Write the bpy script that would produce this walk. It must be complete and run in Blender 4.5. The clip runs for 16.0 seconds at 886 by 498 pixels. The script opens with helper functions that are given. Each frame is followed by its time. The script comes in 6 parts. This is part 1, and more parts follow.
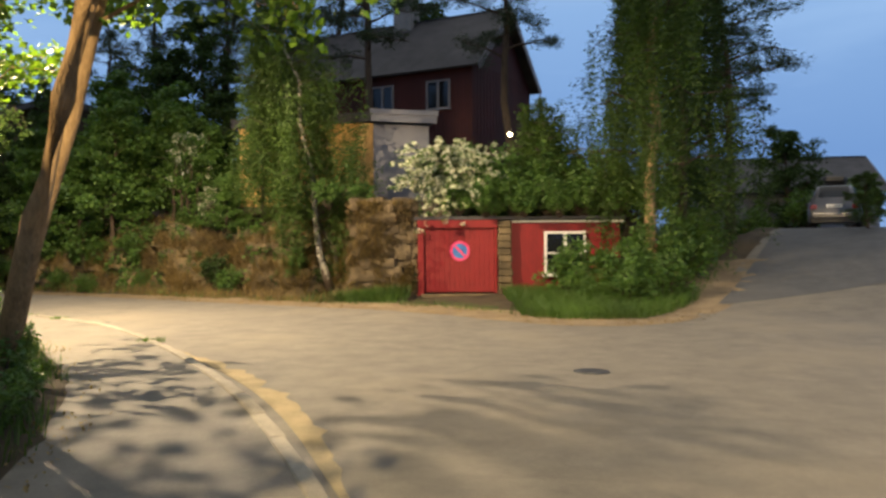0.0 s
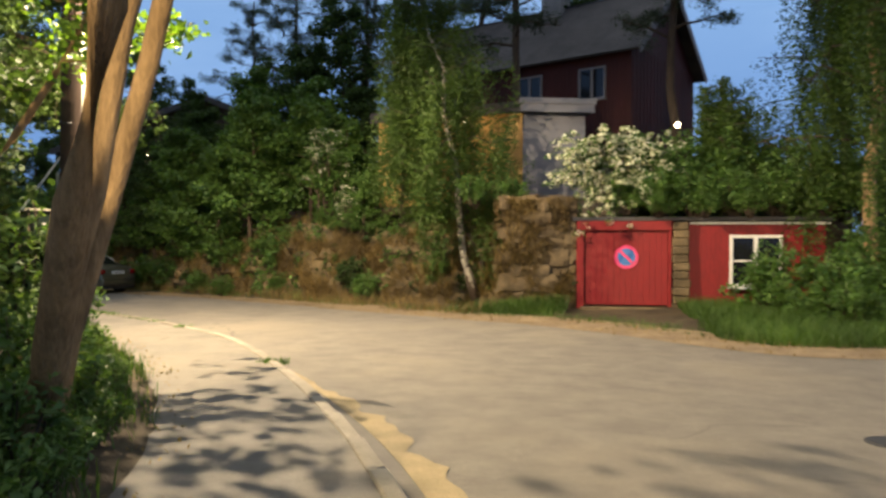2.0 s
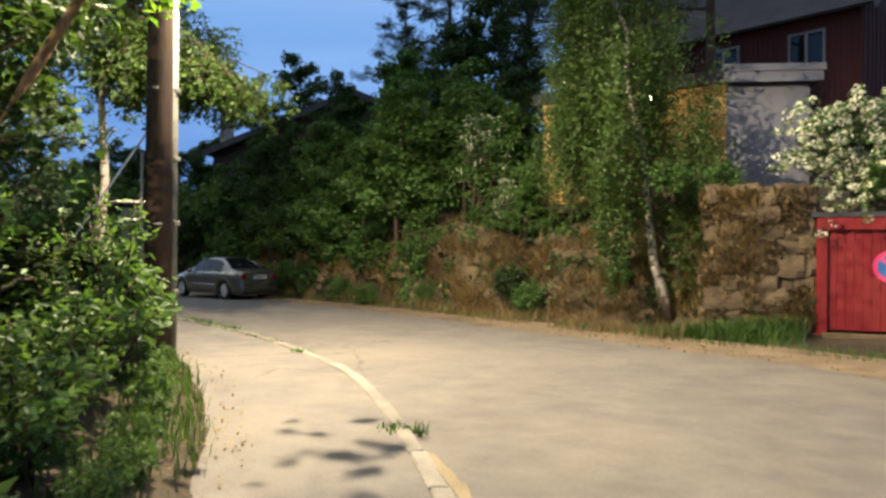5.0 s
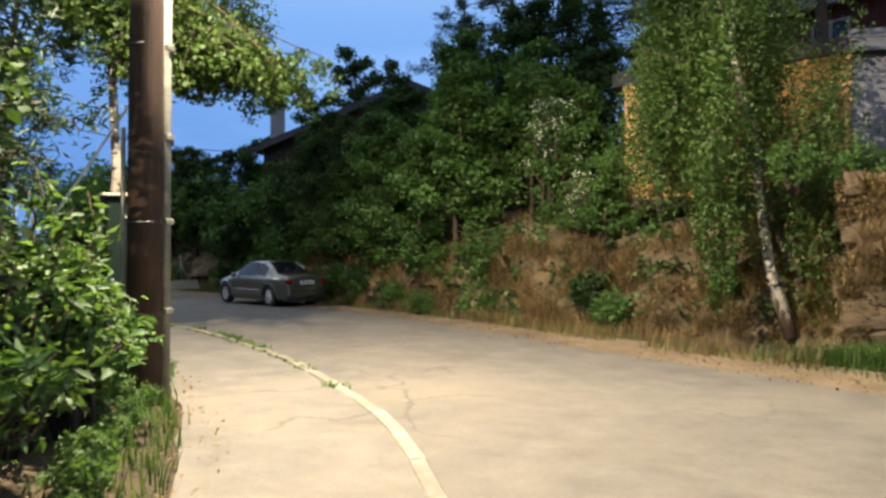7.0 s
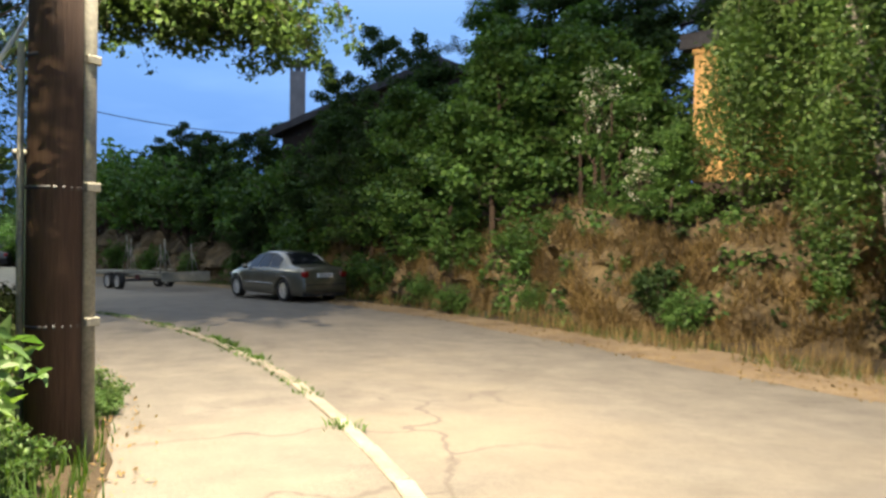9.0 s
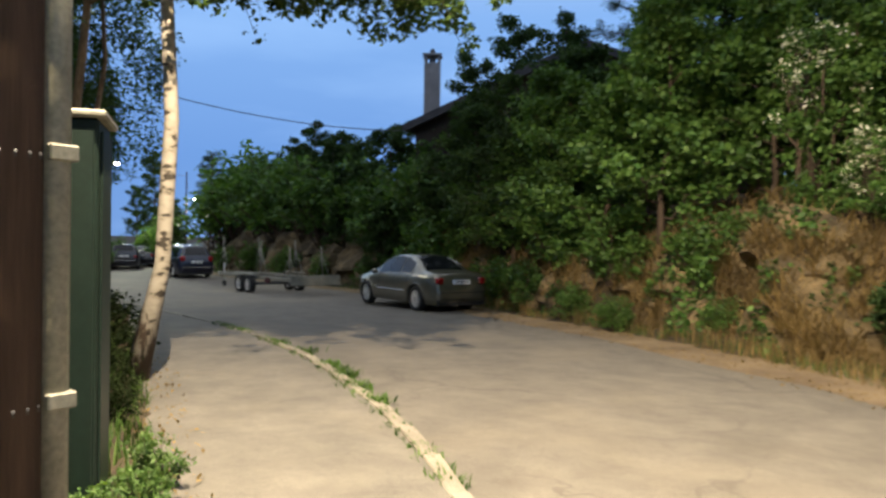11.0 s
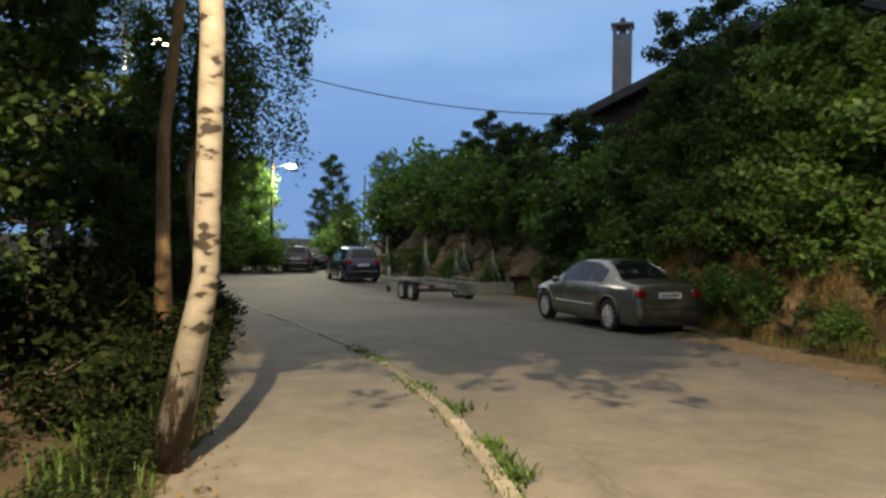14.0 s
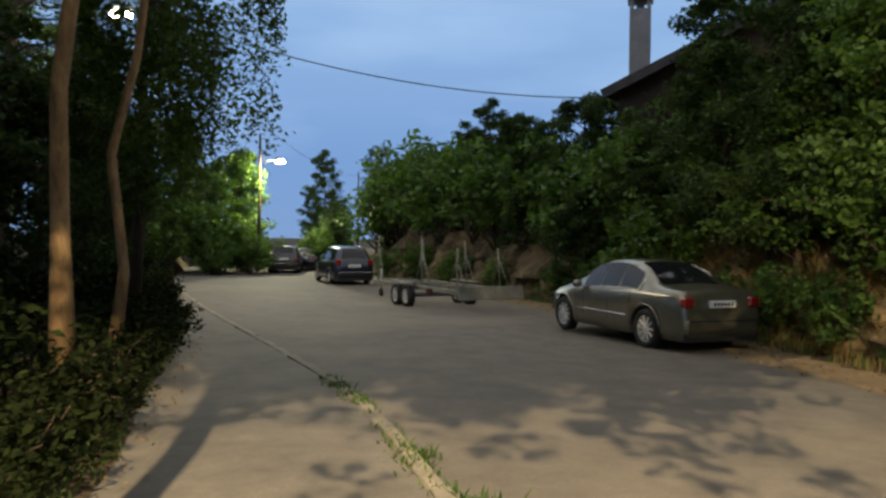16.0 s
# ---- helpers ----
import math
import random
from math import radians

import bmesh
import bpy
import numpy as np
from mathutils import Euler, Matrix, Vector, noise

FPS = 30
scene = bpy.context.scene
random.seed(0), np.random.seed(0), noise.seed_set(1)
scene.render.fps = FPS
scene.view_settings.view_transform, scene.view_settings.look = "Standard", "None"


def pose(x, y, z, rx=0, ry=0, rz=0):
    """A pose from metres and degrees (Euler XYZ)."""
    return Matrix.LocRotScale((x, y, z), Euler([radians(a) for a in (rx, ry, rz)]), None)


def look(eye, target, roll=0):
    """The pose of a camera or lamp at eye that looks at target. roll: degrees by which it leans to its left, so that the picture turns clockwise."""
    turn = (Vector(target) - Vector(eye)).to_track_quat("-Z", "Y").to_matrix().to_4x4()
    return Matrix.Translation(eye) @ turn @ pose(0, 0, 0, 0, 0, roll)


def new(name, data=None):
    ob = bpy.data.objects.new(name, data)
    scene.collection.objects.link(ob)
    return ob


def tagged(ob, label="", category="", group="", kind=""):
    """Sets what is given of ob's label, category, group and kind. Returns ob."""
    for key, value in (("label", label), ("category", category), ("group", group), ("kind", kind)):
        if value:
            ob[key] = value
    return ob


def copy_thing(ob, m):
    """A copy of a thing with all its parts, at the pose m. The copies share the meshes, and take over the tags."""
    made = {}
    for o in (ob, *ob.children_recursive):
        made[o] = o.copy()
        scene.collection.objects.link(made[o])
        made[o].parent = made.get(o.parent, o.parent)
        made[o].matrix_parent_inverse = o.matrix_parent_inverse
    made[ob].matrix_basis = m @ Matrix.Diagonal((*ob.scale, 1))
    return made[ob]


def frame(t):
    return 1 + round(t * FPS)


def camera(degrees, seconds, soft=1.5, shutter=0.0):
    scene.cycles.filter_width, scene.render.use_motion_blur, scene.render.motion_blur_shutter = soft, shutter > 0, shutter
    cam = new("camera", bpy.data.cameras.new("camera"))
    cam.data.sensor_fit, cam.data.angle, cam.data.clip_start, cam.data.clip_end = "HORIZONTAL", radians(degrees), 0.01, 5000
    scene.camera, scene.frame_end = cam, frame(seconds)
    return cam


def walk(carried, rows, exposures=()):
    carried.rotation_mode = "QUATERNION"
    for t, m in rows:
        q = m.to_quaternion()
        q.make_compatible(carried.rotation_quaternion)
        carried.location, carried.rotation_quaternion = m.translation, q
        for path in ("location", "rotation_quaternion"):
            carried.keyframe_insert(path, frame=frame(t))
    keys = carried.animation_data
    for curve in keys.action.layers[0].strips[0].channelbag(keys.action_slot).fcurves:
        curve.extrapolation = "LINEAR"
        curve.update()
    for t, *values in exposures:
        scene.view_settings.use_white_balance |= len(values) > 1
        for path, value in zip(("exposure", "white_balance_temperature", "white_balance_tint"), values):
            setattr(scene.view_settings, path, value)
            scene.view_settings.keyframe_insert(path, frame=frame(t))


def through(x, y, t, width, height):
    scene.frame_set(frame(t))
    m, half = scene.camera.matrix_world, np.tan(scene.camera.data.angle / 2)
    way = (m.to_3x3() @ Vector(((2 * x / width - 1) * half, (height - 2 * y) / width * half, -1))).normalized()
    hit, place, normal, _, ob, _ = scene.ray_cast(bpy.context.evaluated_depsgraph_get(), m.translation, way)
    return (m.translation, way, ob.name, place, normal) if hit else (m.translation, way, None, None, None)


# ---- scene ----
cam = camera(60.2, 16.0, soft=2.7, shutter=0.5)
METRES, EYE, TILT, LEAN, TURN = 21.5, 1.55, -1.5, 1.0, 0.0
ROWS = [
    (0.0, 0.0, 0.0, 0.0, -0.01, 0.77, -0.67),
    (0.5, -0.008, 0.0314, -0.0007, 2.33, 0.77, -0.97),
    (1.0, -0.0148, 0.0617, -0.001, 4.9, 0.85, -1.12),
    (1.5, -0.0231, 0.0934, -0.0012, 6.52, 0.83, -1.27),
    (2.0, -0.0336, 0.1217, 0.0014, 9.91, 0.91, -1.45),
    (2.5, -0.0417, 0.1505, 0.0025, 12.17, 0.93, -1.49),
    (3.0, -0.0537, 0.1779, 0.0039, 15.6, 0.9, -1.7),
    (5.5, -0.1047, 0.3202, 0.0031, 23.37, 0.91, -1.99),
    (6.0, -0.118, 0.348, 0.0042, 25.62, 0.85, -2.07),
    (6.5, -0.1343, 0.3739, 0.0062, 25.73, 0.84, -2.1),
    (7.0, -0.146, 0.4016, 0.0069, 25.69, 0.86, -1.94),
    (7.5, -0.1615, 0.4285, 0.0066, 25.62, 0.83, -2.02),
    (8.0, -0.1732, 0.4572, 0.0056, 25.53, 0.76, -1.92),
    (8.5, -0.1902, 0.4835, 0.0046, 26.24, 0.47, -2.1),
    (11.0, -0.2875, 0.6053, 0.0076, 37.47, -0.1, -2.62),
    (11.5, -0.3061, 0.6311, 0.0071, 40.31, -0.2, -2.44),
    (12.0, -0.3273, 0.6536, 0.0075, 40.74, -0.2, -2.45),
    (12.5, -0.3463, 0.6772, 0.0065, 43.25, -0.29, -2.37),
    (13.0, -0.3682, 0.6997, 0.0067, 46.42, -0.4, -2.49),
    (13.5, -0.3921, 0.721, 0.0072, 50.78, -0.56, -2.58),
    (14.0, -0.4175, 0.7415, 0.0069, 50.72, -0.52, -2.63),
    (14.5, -0.4436, 0.7609, 0.0079, 50.66, -0.56, -2.68),
    (15.0, -0.4688, 0.7826, 0.0077, 50.59, -0.57, -2.53),
    (15.5, -0.4968, 0.801, 0.0067, 50.48, -0.55, -2.62),
    (16.0, -0.5222, 0.8219, 0.0054, 50.4, -0.56, -2.47),
]
walk(cam, [(t, pose(0, 0, EYE, TILT, LEAN, TURN) @ pose(METRES * x, METRES * y, METRES * z, 90 + pitch, roll, yaw)) for t, x, y, z, yaw, pitch, roll in ROWS], [(0.0, 0.45, 7250, 10), (3.0, 0.4, 6700, 10), (5.5, 0.4, 6150, 10), (6.5, 0.45, 6100, 10), (7.4, 0.55, 6050, 10), (8.3, 0.74, 6100, 10), (10.8, 0.55, 6400, 10), (12.0, 0.45, 6600, 10), (13.5, 0.47, 7000, 10), (16.0, 0.5, 7600, 10)])

# ---- world and lamps ----
rng = np.random.default_rng(7)
LAMP = (-8.3, 14.55, 8.0)

world = bpy.data.worlds.new("dusk_sky")
scene.world = world
world.use_nodes = True
wn, wl = world.node_tree.nodes, world.node_tree.links
wn.clear()
w_out, w_bg = wn.new("ShaderNodeOutputWorld"), wn.new("ShaderNodeBackground")
w_tc, w_sep, w_ramp = wn.new("ShaderNodeTexCoord"), wn.new("ShaderNodeSeparateXYZ"), wn.new("ShaderNodeValToRGB")
w_map, w_noise, w_mix = wn.new("ShaderNodeMapping"), wn.new("ShaderNodeTexNoise"), wn.new("ShaderNodeMix")
w_cr = wn.new("ShaderNodeValToRGB")
wl.new(w_tc.outputs["Generated"], w_sep.inputs[0])
wl.new(w_sep.outputs["Z"], w_ramp.inputs[0])
for e, (p, c) in zip(w_ramp.color_ramp.elements, ((0.0, (0.135, 0.255, 0.52, 1)), (1.0, (0.74, 0.76, 0.80, 1)))):
    e.position, e.color = p, c
for p, c in ((0.10, (0.122, 0.252, 0.54, 1)), (0.28, (0.18, 0.335, 0.63, 1)), (0.5, (0.44, 0.52, 0.66, 1))):
    e = w_ramp.color_ramp.elements.new(p)
    e.color = c
w_map.inputs["Scale"].default_value = (1.2, 1.2, 5.0)
wl.new(w_tc.outputs["Generated"], w_map.inputs[0])
wl.new(w_map.outputs[0], w_noise.inputs["Vector"])
w_noise.inputs["Scale"].default_value, w_noise.inputs["Detail"].default_value = 2.2, 5
w_cr.color_ramp.elements[0].position, w_cr.color_ramp.elements[1].position = 0.48, 0.75
wl.new(w_noise.outputs["Fac"], w_cr.inputs[0])
w_mix.data_type = "RGBA"
w_fac = wn.new("ShaderNodeMath")
w_fac.operation = "MULTIPLY"
w_fac.inputs[1].default_value = 0.35
wl.new(w_cr.outputs[0], w_fac.inputs[0])
wl.new(w_fac.outputs[0], w_mix.inputs["Factor"])
wl.new(w_ramp.outputs[0], w_mix.inputs["A"])
w_mix.inputs["B"].default_value = (0.33, 0.52, 0.82, 1)
wl.new(w_mix.outputs["Result"], w_bg.inputs[0])
w_bg.inputs[1].default_value = 1.0
wl.new(w_bg.outputs[0], w_out.inputs[0])


def bulb(name, place, watts, colour, radius):
    data = bpy.data.lights.new(name, "POINT")
    data.energy, data.color, data.shadow_soft_size = watts, colour, radius
    ob = new(name, data)
    ob.location = place
    return ob


def lantern(name, place, aim, watts, colour):
    """A shielded street lantern: a wide soft-edged cone that leans over the road."""
    data = bpy.data.lights.new(name, "SPOT")
    data.energy, data.color, data.shadow_soft_size = watts, colour, 0.055
    data.spot_size, data.spot_blend = radians(160), 0.42
    ob = new(name, data)
    ob.matrix_world = look(place, aim)
    return ob


lantern("street_light", LAMP, (-7.3, 15.9, 0.0), 12300, (1.0, 0.81, 0.56))
lantern("street_light_behind", (-1.5, -9.5, 8.0), (-0.4, -7.2, 0.0), 19000, (1.0, 0.79, 0.46))
bulb("street_light_far", (-34.6, 24.75, 7.7), 700, (1.0, 0.88, 0.66), 0.15)
bulb("street_light_bend", (-59.6, 42.8, 6.48), 4500, (0.98, 1.0, 0.72), 0.15)
bulb("street_light_distant", (-84.6, 67.0, 5.6), 2000, (0.95, 1.0, 0.85), 0.15)
bulb("house_light", (2.55, 28.7, 5.5), 28, (1.0, 0.80, 0.45), 0.06)
bulb("porch_light", (-18.5, 39.3, 5.3), 25, (1.0, 0.75, 0.45), 0.05)
bulb("porch_light_2", (-22.3, 38.2, 5.9), 15, (1.0, 0.80, 0.5), 0.05)
bulb("terrace_light", (-4.2, 26.0, 5.35), 26, (1.0, 0.70, 0.34), 0.1)


# ---- materials ----
def shader(name, rough=0.8, metal=0.0, spec=0.4):
    m = bpy.data.materials.new(name)
    m.use_nodes = True
    n, l = m.node_tree.nodes, m.node_tree.links
    b = n["Principled BSDF"]
    b.inputs["Roughness"].default_value, b.inputs["Metallic"].default_value = rough, metal
    b.inputs["Specular IOR Level"].default_value = spec
    return m, n, l, b


def ramp(n, stops):
    r = n.new("ShaderNodeValToRGB")
    els = r.color_ramp.elements
    while len(els) < len(stops):
        els.new(0.5)
    for e, (p, c) in zip(els, stops):
        e.position, e.color = p, (*c, 1)
    return r


def coords(n, l, scale=(1, 1, 1), kind="Object"):
    tc, mp = n.new("ShaderNodeTexCoord"), n.new("ShaderNodeMapping")
    mp.inputs["Scale"].default_value = scale
    l.new(tc.outputs[kind], mp.inputs[0])
    return mp.outputs[0]


def noise_node(n, l, vec, scale, detail=6, rough=0.6):
    t = n.new("ShaderNodeTexNoise")
    t.inputs["Scale"].default_value, t.inputs["Detail"].default_value, t.inputs["Roughness"].default_value = scale, detail, rough
    l.new(vec, t.inputs["Vector"])
    return t.outputs["Fac"]


def blend(n, l, fac, a, b, mode="MIX"):
    x = n.new("ShaderNodeMix")
    x.data_type, x.blend_type = "RGBA", mode
    for key, v in (("Factor", fac), ("A", a), ("B", b)):
        if isinstance(v, (int, float)):
            x.inputs[key].default_value = v
        elif isinstance(v, tuple):
            x.inputs[key].default_value = (*v, 1)
        else:
            l.new(v, x.inputs[key])
    return x.outputs["Result"]


def bump(n, l, b, height, strength, distance):
    bp = n.new("ShaderNodeBump")
    bp.inputs["Strength"].default_value, bp.inputs["Distance"].default_value = strength, distance
    l.new(height, bp.inputs["Height"])
    l.new(bp.outputs[0], b.inputs["Normal"])


def grainy(name, dark, light, scale, fine, rough=0.85, relief=0.4, depth=0.01, metal=0.0, spec=0.3, stretch=(1, 1, 1), random_amount=0.0):
    """Two scales of variation: broad patches and a fine grain, with relief."""
    m, n, l, b = shader(name, rough, metal, spec)
    vec = coords(n, l, stretch)
    broad, grain = noise_node(n, l, vec, scale, 5), noise_node(n, l, vec, fine, 4)
    base = ramp(n, ((0.3, dark), (0.7, light)))
    l.new(broad, base.inputs[0])
    g = ramp(n, ((0.25, (0.62, 0.62, 0.62)), (0.75, (1.3, 1.3, 1.3))))
    l.new(grain, g.inputs[0])
    col = blend(n, l, 0.8, base.outputs[0], g.outputs[0], "MULTIPLY")
    if random_amount:
        oi = n.new("ShaderNodeObjectInfo")
        r = ramp(n, ((0.0, (1 - random_amount,) * 3), (1.0, (1 + random_amount,) * 3)))
        l.new(oi.outputs["Random"], r.inputs[0])
        col = blend(n, l, 1.0, col, r.outputs[0], "MULTIPLY")
    l.new(col, b.inputs["Base Color"])
    bump(n, l, b, grain, relief, depth)
    return m


def asphalt_material(name, dark, light, sandy):
    m, n, l, b = shader(name, 0.82, 0, 0.35)
    vec = coords(n, l)
    broad, mid, grain = noise_node(n, l, vec, 0.22, 4), noise_node(n, l, vec, 2.1, 6, 0.7), noise_node(n, l, vec, 90, 3)
    base = ramp(n, ((0.32, dark), (0.68, light)))
    l.new(mid, base.inputs[0])
    dust = ramp(n, ((0.5, (0, 0, 0)), (0.72, (1, 1, 1))))
    l.new(broad, dust.inputs[0])
    col = blend(n, l, dust.outputs[0], base.outputs[0], sandy)
    g = ramp(n, ((0.3, (0.7, 0.7, 0.7)), (0.7, (1.3, 1.3, 1.3))))
    l.new(grain, g.inputs[0])
    col = blend(n, l, 0.9, col, g.outputs[0], "MULTIPLY")
    stain = ramp(n, ((0.56, (0, 0, 0)), (0.70, (0.32, 0.32, 0.32))))
    l.new(noise_node(n, l, coords(n, l, (0.55, 0.9, 1.0)), 1.0, 7, 0.65), stain.inputs[0])
    col = blend(n, l, stain.outputs[0], col, tuple(c * 0.62 for c in dark))
    warp = n.new("ShaderNodeVectorMath")
    warp.operation = "ADD"
    wob = n.new("ShaderNodeTexNoise")
    wob.inputs["Scale"].default_value, wob.inputs["Detail"].default_value = 1.4, 5
    l.new(vec, wob.inputs["Vector"])
    l.new(vec, warp.inputs[0])
    l.new(wob.outputs["Color"], warp.inputs[1])
    vor = n.new("ShaderNodeTexVoronoi")
    vor.feature = "DISTANCE_TO_EDGE"
    vor.inputs["Scale"].default_value = 0.33
    l.new(warp.outputs[0], vor.inputs["Vector"])
    crack = ramp(n, ((0.0, (1, 1, 1)), (0.012, (0, 0, 0))))
    l.new(vor.outputs["Distance"], crack.inputs[0])
    where = ramp(n, ((0.52, (0, 0, 0)), (0.6, (1, 1, 1))))
    l.new(noise_node(n, l, vec, 0.16, 2), where.inputs[0])
    cf = blend(n, l, 1.0, crack.outputs[0], where.outputs[0], "MULTIPLY")
    col = blend(n, l, cf, col, (0.072, 0.064, 0.053))
    l.new(col, b.inputs["Base Color"])
    bump(n, l, b, grain, 0.5, 0.004)
    return m


def leaf_material(name, a, b_col, through=0.35, rough=0.55, spec=0.3):
    m, n, l, b = shader(name, rough, 0, spec)
    geo = n.new("ShaderNodeNewGeometry")
    r = ramp(n, ((0.0, a), (1.0, b_col)))
    l.new(geo.outputs["Random Per Island"], r.inputs[0])
    vec = coords(n, l)
    patch = ramp(n, ((0.3, (0.6, 0.6, 0.6)), (0.7, (1.25, 1.25, 1.15))))
    l.new(noise_node(n, l, vec, 0.9, 3), patch.inputs[0])
    col = blend(n, l, 1.0, r.outputs[0], patch.outputs[0], "MULTIPLY")
    l.new(col, b.inputs["Base Color"])
    tr, mx, out = n.new("ShaderNodeBsdfTranslucent"), n.new("ShaderNodeMixShader"), n["Material Output"]
    l.new(blend(n, l, 1.0, col, (1.2, 1.25, 0.5), "MULTIPLY"), tr.inputs[0])
    mx.inputs[0].default_value = through
    l.new(b.outputs[0], mx.inputs[1])
    l.new(tr.outputs[0], mx.inputs[2])
    l.new(mx.outputs[0], out.inputs[0])
    return m


def plain(name, colour, rough=0.5, metal=0.0, spec=0.5, coat=0.0):
    m, n, l, b = shader(name, rough, metal, spec)
    b.inputs["Coat Weight"].default_value = coat
    vec = coords(n, l)
    r = ramp(n, ((0.35, tuple(c * 0.85 for c in colour)), (0.65, tuple(min(1, c * 1.12) for c in colour))))
    l.new(noise_node(n, l, vec, 3.0, 6), r.inputs[0])
    l.new(r.outputs[0], b.inputs["Base Color"])
    return m


def glow(name, colour, strength):
    m, n, l, b = shader(name, 0.4)
    b.inputs["Base Color"].default_value = (0.8, 0.8, 0.8, 1)
    b.inputs["Emission Color"].default_value, b.inputs["Emission Strength"].default_value = (*colour, 1), strength
    return m


